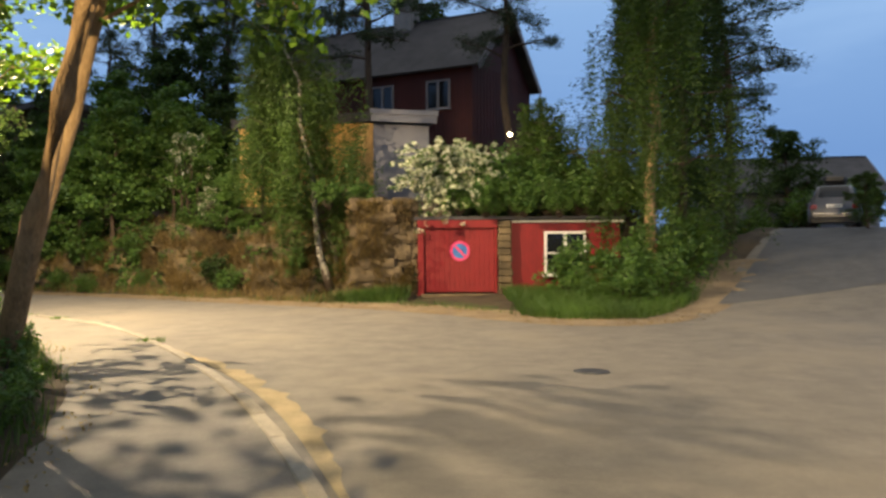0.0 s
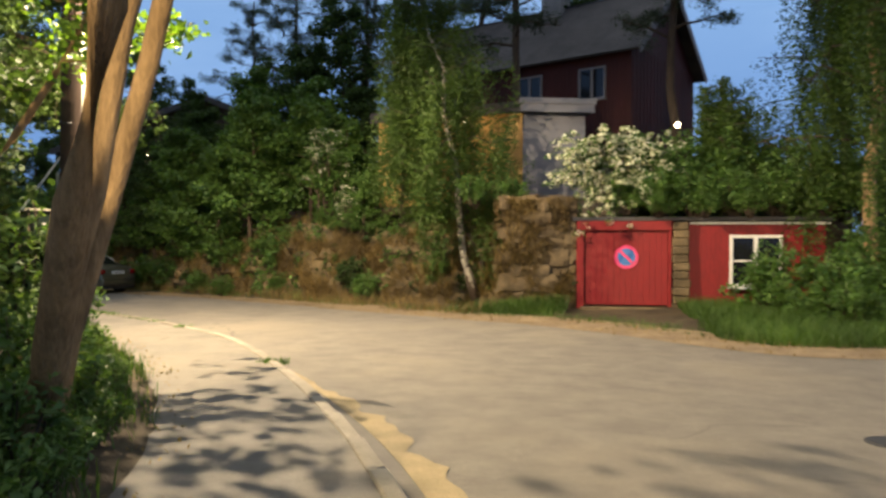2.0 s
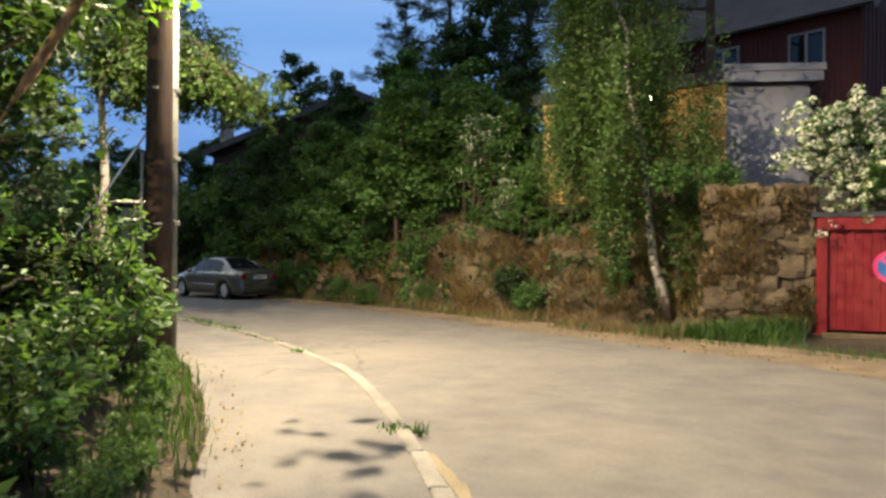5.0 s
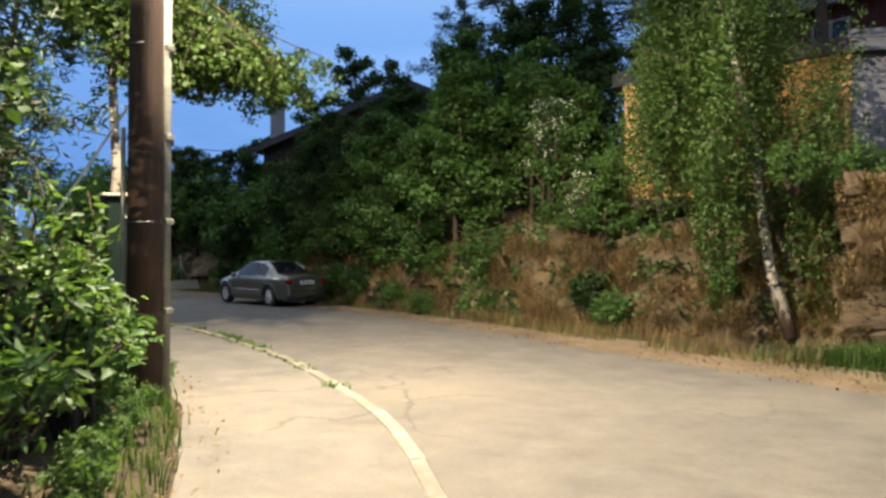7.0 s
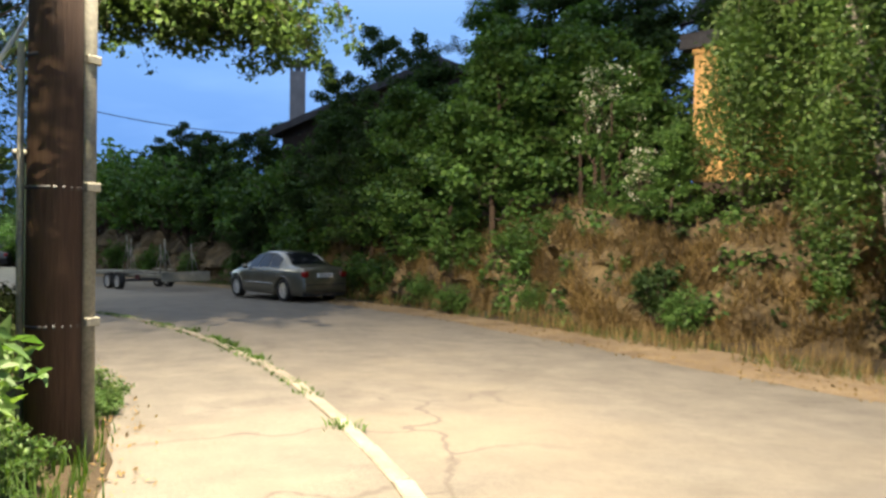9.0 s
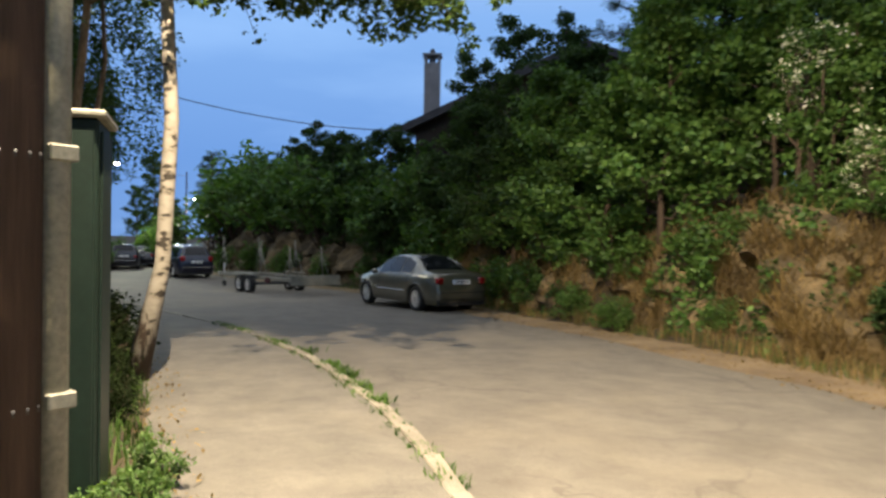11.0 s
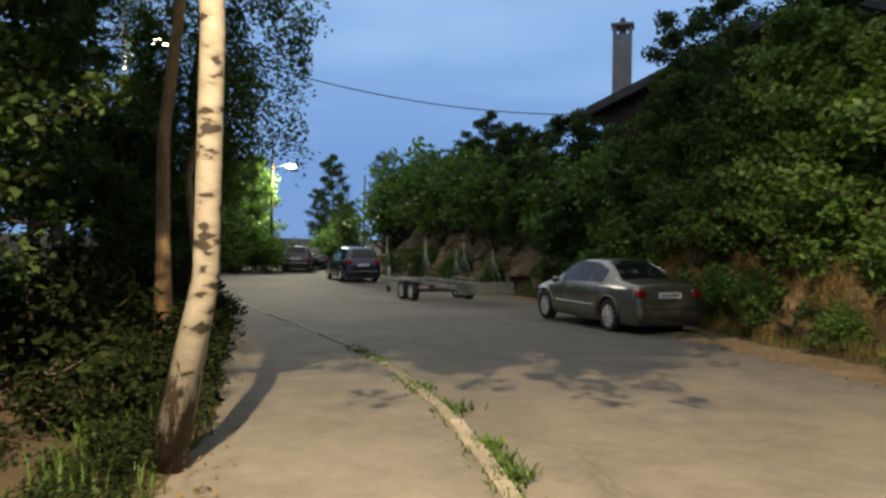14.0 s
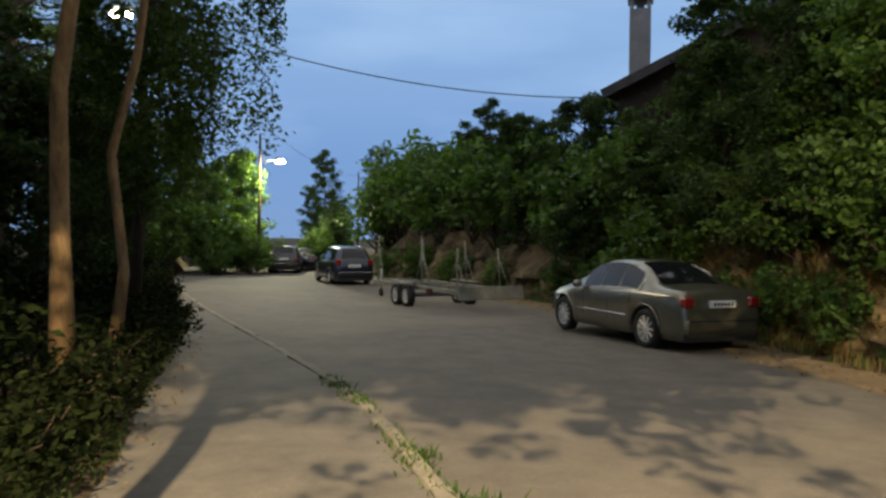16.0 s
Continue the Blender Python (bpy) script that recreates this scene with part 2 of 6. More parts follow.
M = {
    "asphalt": asphalt_material("asphalt", (0.085, 0.076, 0.063), (0.134, 0.120, 0.099), (0.16, 0.138, 0.104)),
    "path": asphalt_material("path_asphalt", (0.086, 0.079, 0.067), (0.142, 0.129, 0.108), (0.172, 0.150, 0.116)),
    # the road asphalt darkened, for the part that lies in shade
    "hill": asphalt_material("shaded_hill_asphalt", (0.040, 0.040, 0.041), (0.068, 0.068, 0.068), (0.085, 0.080, 0.074)),
    "soil": grainy("soil", (0.026, 0.019, 0.011), (0.075, 0.055, 0.030), 0.8, 22, 0.95, 0.8, 0.04),
    "gravel": grainy("roadside_gravel", (0.12, 0.085, 0.05), (0.23, 0.17, 0.10), 1.5, 60, 0.95, 0.8, 0.02),
    "kerb": grainy("kerb_granite", (0.155, 0.137, 0.106), (0.27, 0.243, 0.193), 3, 70, 0.85, 0.6, 0.006, random_amount=0.15),
    "rock": grainy("rock", (0.036, 0.028, 0.017), (0.175, 0.128, 0.066), 1.3, 6, 0.9, 1.0, 0.10),
    "stone": grainy("wall_stone", (0.050, 0.037, 0.022), (0.135, 0.098, 0.055), 1.6, 12, 0.9, 0.9, 0.02, random_amount=0.16),
    "red": grainy("red_boards", (0.128, 0.0065, 0.008), (0.195, 0.010, 0.0125), 0.9, 30, 0.6, 0.25, 0.004, stretch=(1, 1, 0.15)),
    "red_dark": grainy("dark_red_boards", (0.030, 0.008, 0.008), (0.058, 0.013, 0.013), 0.8, 20, 0.75, 0.3, 0.01, stretch=(1, 1, 0.15)),
    "white": grainy("white_paint", (0.50, 0.49, 0.47), (0.72, 0.71, 0.68), 0.7, 25, 0.6, 0.2, 0.004),
    # render darkened and blued: the annex wall's shade is in the colour
    "render": grainy("dimmed_render", (0.15, 0.148, 0.165), (0.20, 0.197, 0.212), 0.5, 40, 0.85, 0.4, 0.006),
    "yellow": grainy("ochre_boards", (0.40, 0.225, 0.08), (0.55, 0.33, 0.12), 0.9, 24, 0.65, 0.3, 0.006, stretch=(1, 1, 0.2), random_amount=0.1),
    "roof": grainy("roof_tiles", (0.022, 0.022, 0.026), (0.055, 0.052, 0.055), 1.2, 16, 0.7, 0.8, 0.03),
    "concrete": grainy("chimney_render", (0.16, 0.16, 0.165), (0.26, 0.25, 0.25), 1.4, 26, 0.9, 0.5, 0.01),
    "bark": grainy("bark", (0.12, 0.075, 0.038), (0.38, 0.25, 0.13), 6, 40, 0.9, 1.0, 0.02, stretch=(1, 1, 0.25)),
    "bark_dark": grainy("dark_bark", (0.03, 0.022, 0.016), (0.085, 0.06, 0.042), 5, 36, 0.95, 1.0, 0.03, stretch=(1, 1, 0.25)),
    "pole": grainy("creosoted_pole", (0.028, 0.017, 0.012), (0.075, 0.046, 0.033), 5, 60, 0.85, 0.8, 0.01, stretch=(1, 1, 0.06)),
    "steel": grainy("galvanised_steel", (0.30, 0.31, 0.31), (0.48, 0.48, 0.47), 4, 50, 0.45, 0.2, 0.002, metal=0.8),
    "trailer_steel": grainy("trailer_steel", (0.15, 0.15, 0.125), (0.27, 0.26, 0.21), 3, 40, 0.6, 0.3, 0.003, metal=0.3),
    "green": grainy("green_sheet_metal", (0.005, 0.013, 0.009), (0.010, 0.021, 0.015), 1.2, 30, 0.5, 0.15, 0.003),
    "brown": grainy("brown_boards", (0.018, 0.013, 0.010), (0.036, 0.026, 0.020), 0.8, 20, 0.8, 0.3, 0.01, stretch=(1, 1, 0.15)),
    "black": plain("black_rubber", (0.012, 0.012, 0.012), 0.75),
    "dark": plain("dark_plastic", (0.02, 0.02, 0.022), 0.5),
    "leaf": leaf_material("bush_leaves", (0.040, 0.098, 0.022), (0.108, 0.192, 0.044)),
    "leaf_rowan": leaf_material("rowan_leaves", (0.050, 0.110, 0.030), (0.125, 0.205, 0.062), 0.4),
    "leaf_bright": leaf_material("maple_leaves", (0.060, 0.125, 0.016), (0.125, 0.215, 0.030), 0.38),
    "leaf_birch": leaf_material("birch_leaves", (0.034, 0.070, 0.015), (0.075, 0.122, 0.026), 0.4),
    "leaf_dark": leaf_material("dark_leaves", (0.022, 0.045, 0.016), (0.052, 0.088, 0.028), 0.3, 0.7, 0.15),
    # near-black so that the colour itself carries the shade on the undergrowth
    "leaf_shaded": leaf_material("shaded_undergrowth_leaves", (0.006, 0.010, 0.004), (0.018, 0.027, 0.009), 0.15, 0.9, 0.05),
    "moss": leaf_material("moss_and_dry_leaves", (0.040, 0.030, 0.012), (0.150, 0.100, 0.042), 0.15, 0.9),
    "sand": grainy("loose_sand", (0.17, 0.135, 0.075), (0.27, 0.215, 0.125), 2.5, 60, 0.95, 0.5, 0.01),
    "needle": leaf_material("pine_needles", (0.020, 0.040, 0.022), (0.044, 0.074, 0.034), 0.15),
    "blossom": leaf_material("white_blossom", (0.62, 0.62, 0.52), (0.85, 0.85, 0.78), 0.3),
    "dry": leaf_material("dry_grass", (0.11, 0.078, 0.035), (0.26, 0.18, 0.082), 0.3, 0.8),
    "grass": leaf_material("grass_blades", (0.032, 0.075, 0.013), (0.080, 0.14, 0.026), 0.35),
}


def birch_bark():
    m, n, l, b = shader("birch_bark", 0.75, 0, 0.3)
    vec = coords(n, l, (5.0, 5.0, 11.0))
    r = ramp(n, ((0.375, (0.03, 0.024, 0.018)), (0.405, (0.165, 0.143, 0.112)), (0.48, (0.23, 0.205, 0.165)), (0.8, (0.315, 0.29, 0.245))))
    l.new(noise_node(n, l, vec, 1.0, 3, 0.5), r.inputs[0])
    foot = n.new("ShaderNodeMapRange")
    foot.inputs["From Min"].default_value, foot.inputs["From Max"].default_value = -0.10, 0.75
    sep = n.new("ShaderNodeSeparateXYZ")
    tc = n.new("ShaderNodeTexCoord")
    l.new(tc.outputs["Object"], sep.inputs[0])
    wob = n.new("ShaderNodeMath")
    wob.operation = "MULTIPLY_ADD"
    l.new(noise_node(n, l, coords(n, l, (16, 16, 3)), 1.0, 4), wob.inputs[0])
    wob.inputs[1].default_value = 2.6
    l.new(sep.outputs["Z"], wob.inputs[2])
    sub = n.new("ShaderNodeMath")
    sub.operation = "SUBTRACT"
    l.new(wob.outputs[0], sub.inputs[0])
    sub.inputs[1].default_value = 1.3
    l.new(sub.outputs[0], foot.inputs["Value"])
    step = ramp(n, ((0.45, (0, 0, 0)), (0.55, (1, 1, 1))))
    l.new(foot.outputs[0], step.inputs[0])
    l.new(blend(n, l, step.outputs[0], (0.06, 0.042, 0.03), r.outputs[0]), b.inputs["Base Color"])
    bump(n, l, b, noise_node(n, l, vec, 2.0, 5), 0.5, 0.01)
    return m


M["birch"] = birch_bark()


def glass_material(name, tint=(0.008, 0.009, 0.011)):
    m, n, l, b = shader(name, 0.06, 0, 0.35)
    b.inputs["Base Color"].default_value = (*tint, 1)
    return m


M["glass"] = glass_material("dark_glass")
M["lamp_white"] = glow("lamp_glow", (1.0, 0.95, 0.80), 120)
M["lamp_warm"] = glow("house_lamp_glow", (1.0, 0.80, 0.45), 30)


# ---- mesh helpers ----
def thing(name, label="", category="", group="", kind="", place=(0, 0, 0), rz=0.0):
    ob = new(name)
    ob.matrix_world = pose(*place, 0, 0, rz)
    return tagged(ob, label, category, group, kind)


def mesh_from(name, verts, faces, smooth=False):
    me = bpy.data.meshes.new(name)
    me.from_pydata([tuple(v) for v in verts], [], faces)
    if smooth:
        me.polygons.foreach_set("use_smooth", [True] * len(me.polygons))
    me.update()
    return me


def part(name, data, material, parent=None, label="", smooth=False):
    """Links a bmesh or mesh as one object under a thing or part."""
    if isinstance(data, bmesh.types.BMesh):
        me = bpy.data.meshes.new(name)
        data.to_mesh(me)
        data.free()
        if smooth:
            me.polygons.foreach_set("use_smooth", [True] * len(me.polygons))
    else:
        me = data
    if not me.materials:
        me.materials.append(M[material] if isinstance(material, str) else material)
    ob = new(name, me)
    if parent is not None:
        ob.parent = parent
    return tagged(ob, label)


def box(bm, x0, x1, y0, y1, z0, z1, m=None, bevel=0.0):
    made = bmesh.ops.create_cube(bm, size=1.0)["verts"]
    bmesh.ops.scale(bm, vec=(x1 - x0, y1 - y0, z1 - z0), verts=made)
    bmesh.ops.translate(bm, vec=((x0 + x1) / 2, (y0 + y1) / 2, (z0 + z1) / 2), verts=made)
    if bevel:
        edges = list({e for v in made for e in v.link_edges})
        made = list({v for f in bmesh.ops.bevel(bm, geom=edges, offset=bevel, segments=1, affect="EDGES")["faces"] for v in f.verts} | {v for v in made if v.is_valid})
    if m is not None:
        bmesh.ops.transform(bm, matrix=m, verts=[v for v in made if v.is_valid])
    return bm


def boxed(x0, x1, y0, y1, z0, z1, bevel=0.0, m=None):
    return box(bmesh.new(), x0, x1, y0, y1, z0, z1, m, bevel)


def tubes_mesh(name, lines, sides=8, smooth=True):
    """Tapered tubes along polylines: each line is (points, radii)."""
    verts, faces = [], []
    for pts, radii in lines:
        pts = np.asarray(pts, float)
        start = len(verts)
        for i, (p, r) in enumerate(zip(pts, radii)):
            d = pts[min(i + 1, len(pts) - 1)] - pts[max(i - 1, 0)]
            d = d / (np.linalg.norm(d) + 1e-9)
            a = np.cross(d, (0.0, 0.0, 1.0) if abs(d[2]) < 0.9 else (1.0, 0.0, 0.0))
            a /= np.linalg.norm(a)
            b = np.cross(d, a)
            for k in range(sides):
                w = 2 * math.pi * k / sides
                verts.append(p + r * (math.cos(w) * a + math.sin(w) * b))
        for i in range(len(pts) - 1):
            for k in range(sides):
                q = start + i * sides
                faces.append((q + k, q + (k + 1) % sides, q + sides + (k + 1) % sides, q + sides + k))
        faces.append(tuple(range(start + sides - 1, start - 1, -1)))
        faces.append(tuple(range(start + (len(pts) - 1) * sides, start + len(pts) * sides)))
    return mesh_from(name, verts, faces, smooth)


def leaves_mesh(name, centres, size, width=0.55, up=0.35, droop=0.0, vary=0.35, fold=0.25):
    """One mesh of separate folded leaves, one at each centre."""
    c = np.asarray(centres, float)
    n = len(c)
    ax = rng.normal(size=(n, 3))
    ax[:, 2] = ax[:, 2] * 0.6 - droop
    ax /= np.linalg.norm(ax, axis=1)[:, None]
    nm = rng.normal(size=(n, 3)) + np.array((0, 0, up * 3))
    nm -= (nm * ax).sum(1)[:, None] * ax
    nm /= np.linalg.norm(nm, axis=1)[:, None] + 1e-9
    side = np.cross(ax, nm)
    s = (size * (1 + vary * rng.uniform(-1, 1, n)))[:, None]
    v = np.empty((n, 4, 3))
    v[:, 0] = c - ax * s * 0.5
    v[:, 1] = c + side * s * width * 0.5 + nm * s * fold * 0.5
    v[:, 2] = c + ax * s * 0.5
    v[:, 3] = c - side * s * width * 0.5 + nm * s * fold * 0.5
    idx = np.arange(n) * 4
    tri = np.stack([idx, idx + 1, idx + 2, idx, idx + 2, idx + 3], 1).reshape(-1)
    me = bpy.data.meshes.new(name)
    me.vertices.add(n * 4)
    me.vertices.foreach_set("co", v.reshape(-1))
    me.loops.add(n * 6)
    me.loops.foreach_set("vertex_index", tri.astype(np.int32))
    me.polygons.add(n * 2)
    me.polygons.foreach_set("loop_start", (np.arange(n * 2) * 3).astype(np.int32))
    me.update(calc_edges=True)
    return me


def clumps(points, radius, count, flat=0.75):
    """Leaf places in uneven clumps round the points."""
    p = np.asarray(points, float)
    out = []
    for q in p:
        k = max(3, int(count * rng.uniform(0.5, 1.5)))
        d = rng.normal(size=(k, 3))
        d /= np.linalg.norm(d, axis=1)[:, None]
        r = radius * rng.uniform(0.6, 1.3) * rng.uniform(0.25, 1.0, k) ** 0.6
        out.append(q + d * r[:, None] * np.array((1, 1, flat)))
    return np.concatenate(out)


def bend(a, b, sag=0.0, wobble=0.1, n=6):
    """A slightly crooked line from a to b."""
    a, b = np.asarray(a, float), np.asarray(b, float)
    t = np.linspace(0, 1, n)[:, None]
    p = a + (b - a) * t
    p[:, 2] += sag * 4 * t[:, 0] * (1 - t[:, 0])
    p[1:-1] += rng.normal(size=(n - 2, 3)) * wobble
    return p


# ---- the plan ----
KERB = np.array([(3.2, -16), (2.2, -8), (1.0, -2), (0.1, 2.0), (-0.8, 4.6), (-1.9, 7.3), (-3.35, 10.0), (-5.05, 12.65), (-6.45, 14.55), (-8.0, 16.0), (-10.5, 18.1), (-13.9, 20.2), (-16.0, 21.2), (-18.0, 22.05), (-20.4, 22.75), (-26.2, 24.3), (-31.3, 25.7), (-38.5, 27.8), (-46, 30.5)], float)
LEFT = np.array([(-0.6, -16), (-1.2, -8), (-2.0, -1), (-2.6, 3), (-3.0, 5.6), (-4.0, 8.2), (-5.6, 10.8), (-7.0, 12.5), (-8.5, 14.1), (-9.6, 15.1), (-10.9, 15.95), (-12.2, 16.7), (-13.9, 17.7), (-15.4, 18.65), (-19.6, 20.5), (-25.4, 23.2), (-31, 25.0), (-38.3, 27.3), (-46, 30.1)], float)
FAR = np.array([(9.0, 22.5), (6.2, 17.8), (4.4, 15.4), (3.3, 14.9), (2.2, 15.2), (-0.6, 18.4), (-4.3, 20.7), (-8.1, 23.4), (-9.8, 24.8), (-12.7, 26.8), (-16.3, 28.7), (-18.5, 30.3), (-22.0, 32.2), (-28.0, 35.0), (-34.0, 36.6), (-41.0, 38.6), (-48.0, 41.5)], float)


def smooth_step(a, b, x):
    t = np.clip((np.asarray(x, float) - a) / (b - a), 0, 1)
    return t * t * (3 - 2 * t)


def hill(x, y):
    u, v = (x - 5) * 0.57 + (y - 16) * 0.82, (x - 5) * 0.82 - (y - 16) * 0.57
    return 2.0 * smooth_step(0, 15, u) * smooth_step(-5.0, -1.0, v)


def offset_from(line, x, y):
    """Distance to a polyline; positive on its right-hand side as it is listed."""
    x, y = np.asarray(x, float), np.asarray(y, float)
    best = np.full(x.shape, 1e9)
    sign = np.ones(x.shape)
    for (ax, ay), (bx, by) in zip(line[:-1], line[1:]):
        dx, dy = bx - ax, by - ay
        t = np.clip(((x - ax) * dx + (y - ay) * dy) / (dx * dx + dy * dy), 0, 1)
        d = np.hypot(x - ax - t * dx, y - ay - t * dy)
        s = np.where((x - ax) * dy - (y - ay) * dx >= 0, 1.0, -1.0)
        sign = np.where(d < best, s, sign)
        best = np.minimum(best, d)
    return best * sign


def street(x, y):
    """Height of the carriageway."""
    x, y = np.asarray(x, float), np.asarray(y, float)
    return 0.016 * np.clip(x, -32, 0) + hill(x, y) - 0.11 * smooth_step(0.4, 6.5, offset_from(KERB, x, y))


def recess(x):
    """How much further the bank stands back from the road near the garage."""
    return 1.6 * smooth_step(-10.0, -5.5, x)


def ground_height(x, y):
    x, y = np.asarray(x, float), np.asarray(y, float)
    z = street(x, y) - 0.07
    left = -offset_from(LEFT, x, y)
    z = z + 0.11 * smooth_step(-0.35, -0.1, left)
    near = smooth_step(-10.5, -8.0, x)
    rise_near = 0.10 * smooth_step(0, 0.4, left) + 0.95 * smooth_step(0.7, 2.6, left) + 1.4 * smooth_step(2.5, 9, left)
    rise_off = 0.14 * smooth_step(0, 0.5, left) + 0.5 * smooth_step(0.8, 4, left) + 1.2 * smooth_step(4, 12, left)
    z = z + np.where(left > 0, near * rise_near + (1 - near) * rise_off, 0)
    far = offset_from(FAR, x, y) - recess(x)
    bank = smooth_step(-4.2, -5.0, x) * (0.2 + 0.8 * smooth_step(-53, -45, x)) * (0.1 * smooth_step(0, 0.6, far) + 1.9 * smooth_step(0.9, 2.4, far) + 0.9 * smooth_step(2.4, 5.0, far) + 0.8 * smooth_step(5, 12, far))
    bank_r = smooth_step(-5.0, -4.2, x) * (0.12 * smooth_step(0, 0.8, far) + 2.5 * (smooth_step(22.6, 24.0, y) * smooth_step(-2.5, -2.1, x) + smooth_step(24.0, 26.2, y) * smooth_step(-2.1, -2.5, x)) * smooth_step(7.5, 5.5, x) + 1.1 * smooth_step(24, 30, y) * smooth_step(9, 6, x))
    z = z + np.where(far + recess(x) > 0, bank + bank_r, 0)
    return z


# ---- ground, road, footpath ----
def axis(lo, hi, step, far):
    a = np.arange(lo, hi + 1e-6, step)
    out, s = [], step
    while sum(out) < far:
        s *= 1.5
        out.append(s)
    o = np.cumsum(out)
    return np.concatenate([(lo - o)[::-1], a, hi + o])


gx, gy = axis(-52, 22, 0.5, 900), axis(-8, 46, 0.5, 900)
GX, GY = np.meshgrid(gx, gy, indexing="ij")
GZ = ground_height(GX, GY)
rough = np.array([noise.noise(Vector((x * 0.9, y * 0.9, 0.3))) for x, y in zip(GX.ravel(), GY.ravel())]).reshape(GX.shape)
off_road = (np.minimum(smooth_step(0.2, 1.2, -offset_from(LEFT, GX, GY)) + smooth_step(0.5, 1.6, offset_from(FAR, GX, GY)), 1))
GZ = GZ + 0.16 * rough * off_road
nx, ny = len(gx), len(gy)
gv = np.stack([GX, GY, GZ], -1).reshape(-1, 3)
gf = [(i * ny + j, (i + 1) * ny + j, (i + 1) * ny + j + 1, i * ny + j + 1) for i in range(nx - 1) for j in range(ny - 1)]
ground = part("ground", mesh_from("ground", gv, gf, True), "soil")
tagged(ground, "brown soil ground with leaf litter under the trees", "ground", kind="structure")


def sheet(name, outline, material, lift, cell=1.0):
    """A paved area inside an outline, cut up so that it follows the slope."""
    bm = bmesh.new()
    vs = [bm.verts.new((x, y, 0)) for x, y in outline]
    bm.faces.new(vs)
    o = np.asarray(outline)
    for k, (a, b) in enumerate(((o[:, 0].min(), o[:, 0].max()), (o[:, 1].min(), o[:, 1].max()))):
        for c in np.arange(a + cell, b, cell):
            co, no = [0, 0, 0], [0, 0, 0]
            co[k], no[k] = c, 1
            bmesh.ops.bisect_plane(bm, geom=bm.verts[:] + bm.edges[:] + bm.faces[:], plane_co=co, plane_no=no)
    for v in bm.verts:
        v.co.z = float(street(v.co.x, v.co.y)) + lift
    bmesh.ops.triangulate(bm, faces=bm.faces[:])
    bmesh.ops.recalc_face_normals(bm, faces=bm.faces[:])
    if sum(f.normal.z for f in bm.faces) < 0:
        bmesh.ops.reverse_faces(bm, faces=bm.faces[:])
    return part(name, bm, material, None, smooth=True)


def resample(line, step):
    line = np.asarray(line, float)
    # rounded by cutting the corners twice
    for _ in range(2):
        a, b = line[:-1], line[1:]
        mid = np.empty((2 * len(a), 2))
        mid[0::2], mid[1::2] = a * 0.75 + b * 0.25, a * 0.25 + b * 0.75
        line = np.concatenate([line[:1], mid, line[-1:]])
    d = np.concatenate([[0], np.cumsum(np.hypot(*np.diff(line, axis=0).T))])
    s = np.arange(0, d[-1], step)
    return np.stack([np.interp(s, d, line[:, 0]), np.interp(s, d, line[:, 1])], 1)


kerb_line, left_line, far_line = resample(KERB, 0.5), resample(LEFT, 0.5), resample(FAR, 0.5)


def shifted(line, d):
    t = np.gradient(line, axis=0)
    t /= np.linalg.norm(t, axis=1)[:, None]
    return line + np.stack([t[:, 1], -t[:, 0]], 1) * d


far_rag = shifted(far_line, np.array([0.12 * noise.noise(Vector((x * 0.8, y * 0.8, 4))) for x, y in far_line])[:, None] + 0.1)
road_outline = [tuple(p) for p in kerb_line] + [(-60, 36), (-62, 46)] + [tuple(p) for p in far_rag[::-1]] + [(14, 31), (24, 33), (26, 14), (26, -16)]
tagged(sheet("road", road_outline, "asphalt", 0.0, 1.5), "worn asphalt road, sandy and cracked, lit by a street lamp", "road", kind="structure")
# thin darker sheet that paints the shade over the climbing road
tagged(sheet("side_road", [(6.3, 17.6), (9.0, 22.1), (14, 30.8), (24, 32.8), (25.8, 20.5), (12.0, 18.6)], "hill", 0.006, 1.5), "side road that climbs the hill, its shade painted as darker asphalt", "road", kind="structure")
kerb_in = shifted(kerb_line, -0.04)
left_rag = shifted(left_line, np.array([0.10 * noise.noise(Vector((x * 1.1, y * 1.1, 7))) for x, y in left_line])[:, None])
tagged(sheet("footpath", [tuple(p) for p in kerb_in] + [tuple(p) for p in left_rag[::-1]], "path", 0.055, 1.5), "grey asphalt footpath beside the road", "footpath", kind="structure")
strip = [tuple(p) for p in shifted(far_line, -0.55 + np.array([0.25 * noise.noise(Vector((x * 0.7, y * 0.7, 2))) for x, y in far_line])[:, None])] + [tuple(p) for p in shifted(far_line, 1.1)[::-1]]
tagged(sheet("roadside_verge", strip, "gravel", 0.006, 1.5), "strip of brown gravel and leaf litter along the road edge", "verge", kind="structure")

sand_a = resample([(-0.55, 4.2), (-1.55, 7.0), (-2.7, 9.2), (-4.3, 11.6)], 0.12)
sand_w = np.array([0.17 + 0.22 * noise.noise(Vector((x, y, 3))) + 0.14 * noise.noise(Vector((x * 4, y * 4, 8))) for x, y in sand_a])
sand_outline = [tuple(p) for p in shifted(sand_a, 0.05)] + [tuple(p) for p in shifted(sand_a, (sand_w * np.sin(np.linspace(0.15, 3.0, len(sand_a))) + 0.08)[:, None])[::-1]]
tagged(sheet("sand_drift", sand_outline, "sand", 0.006, 1.5), "pale drift of loose sand along the kerb", "sand", kind="structure")

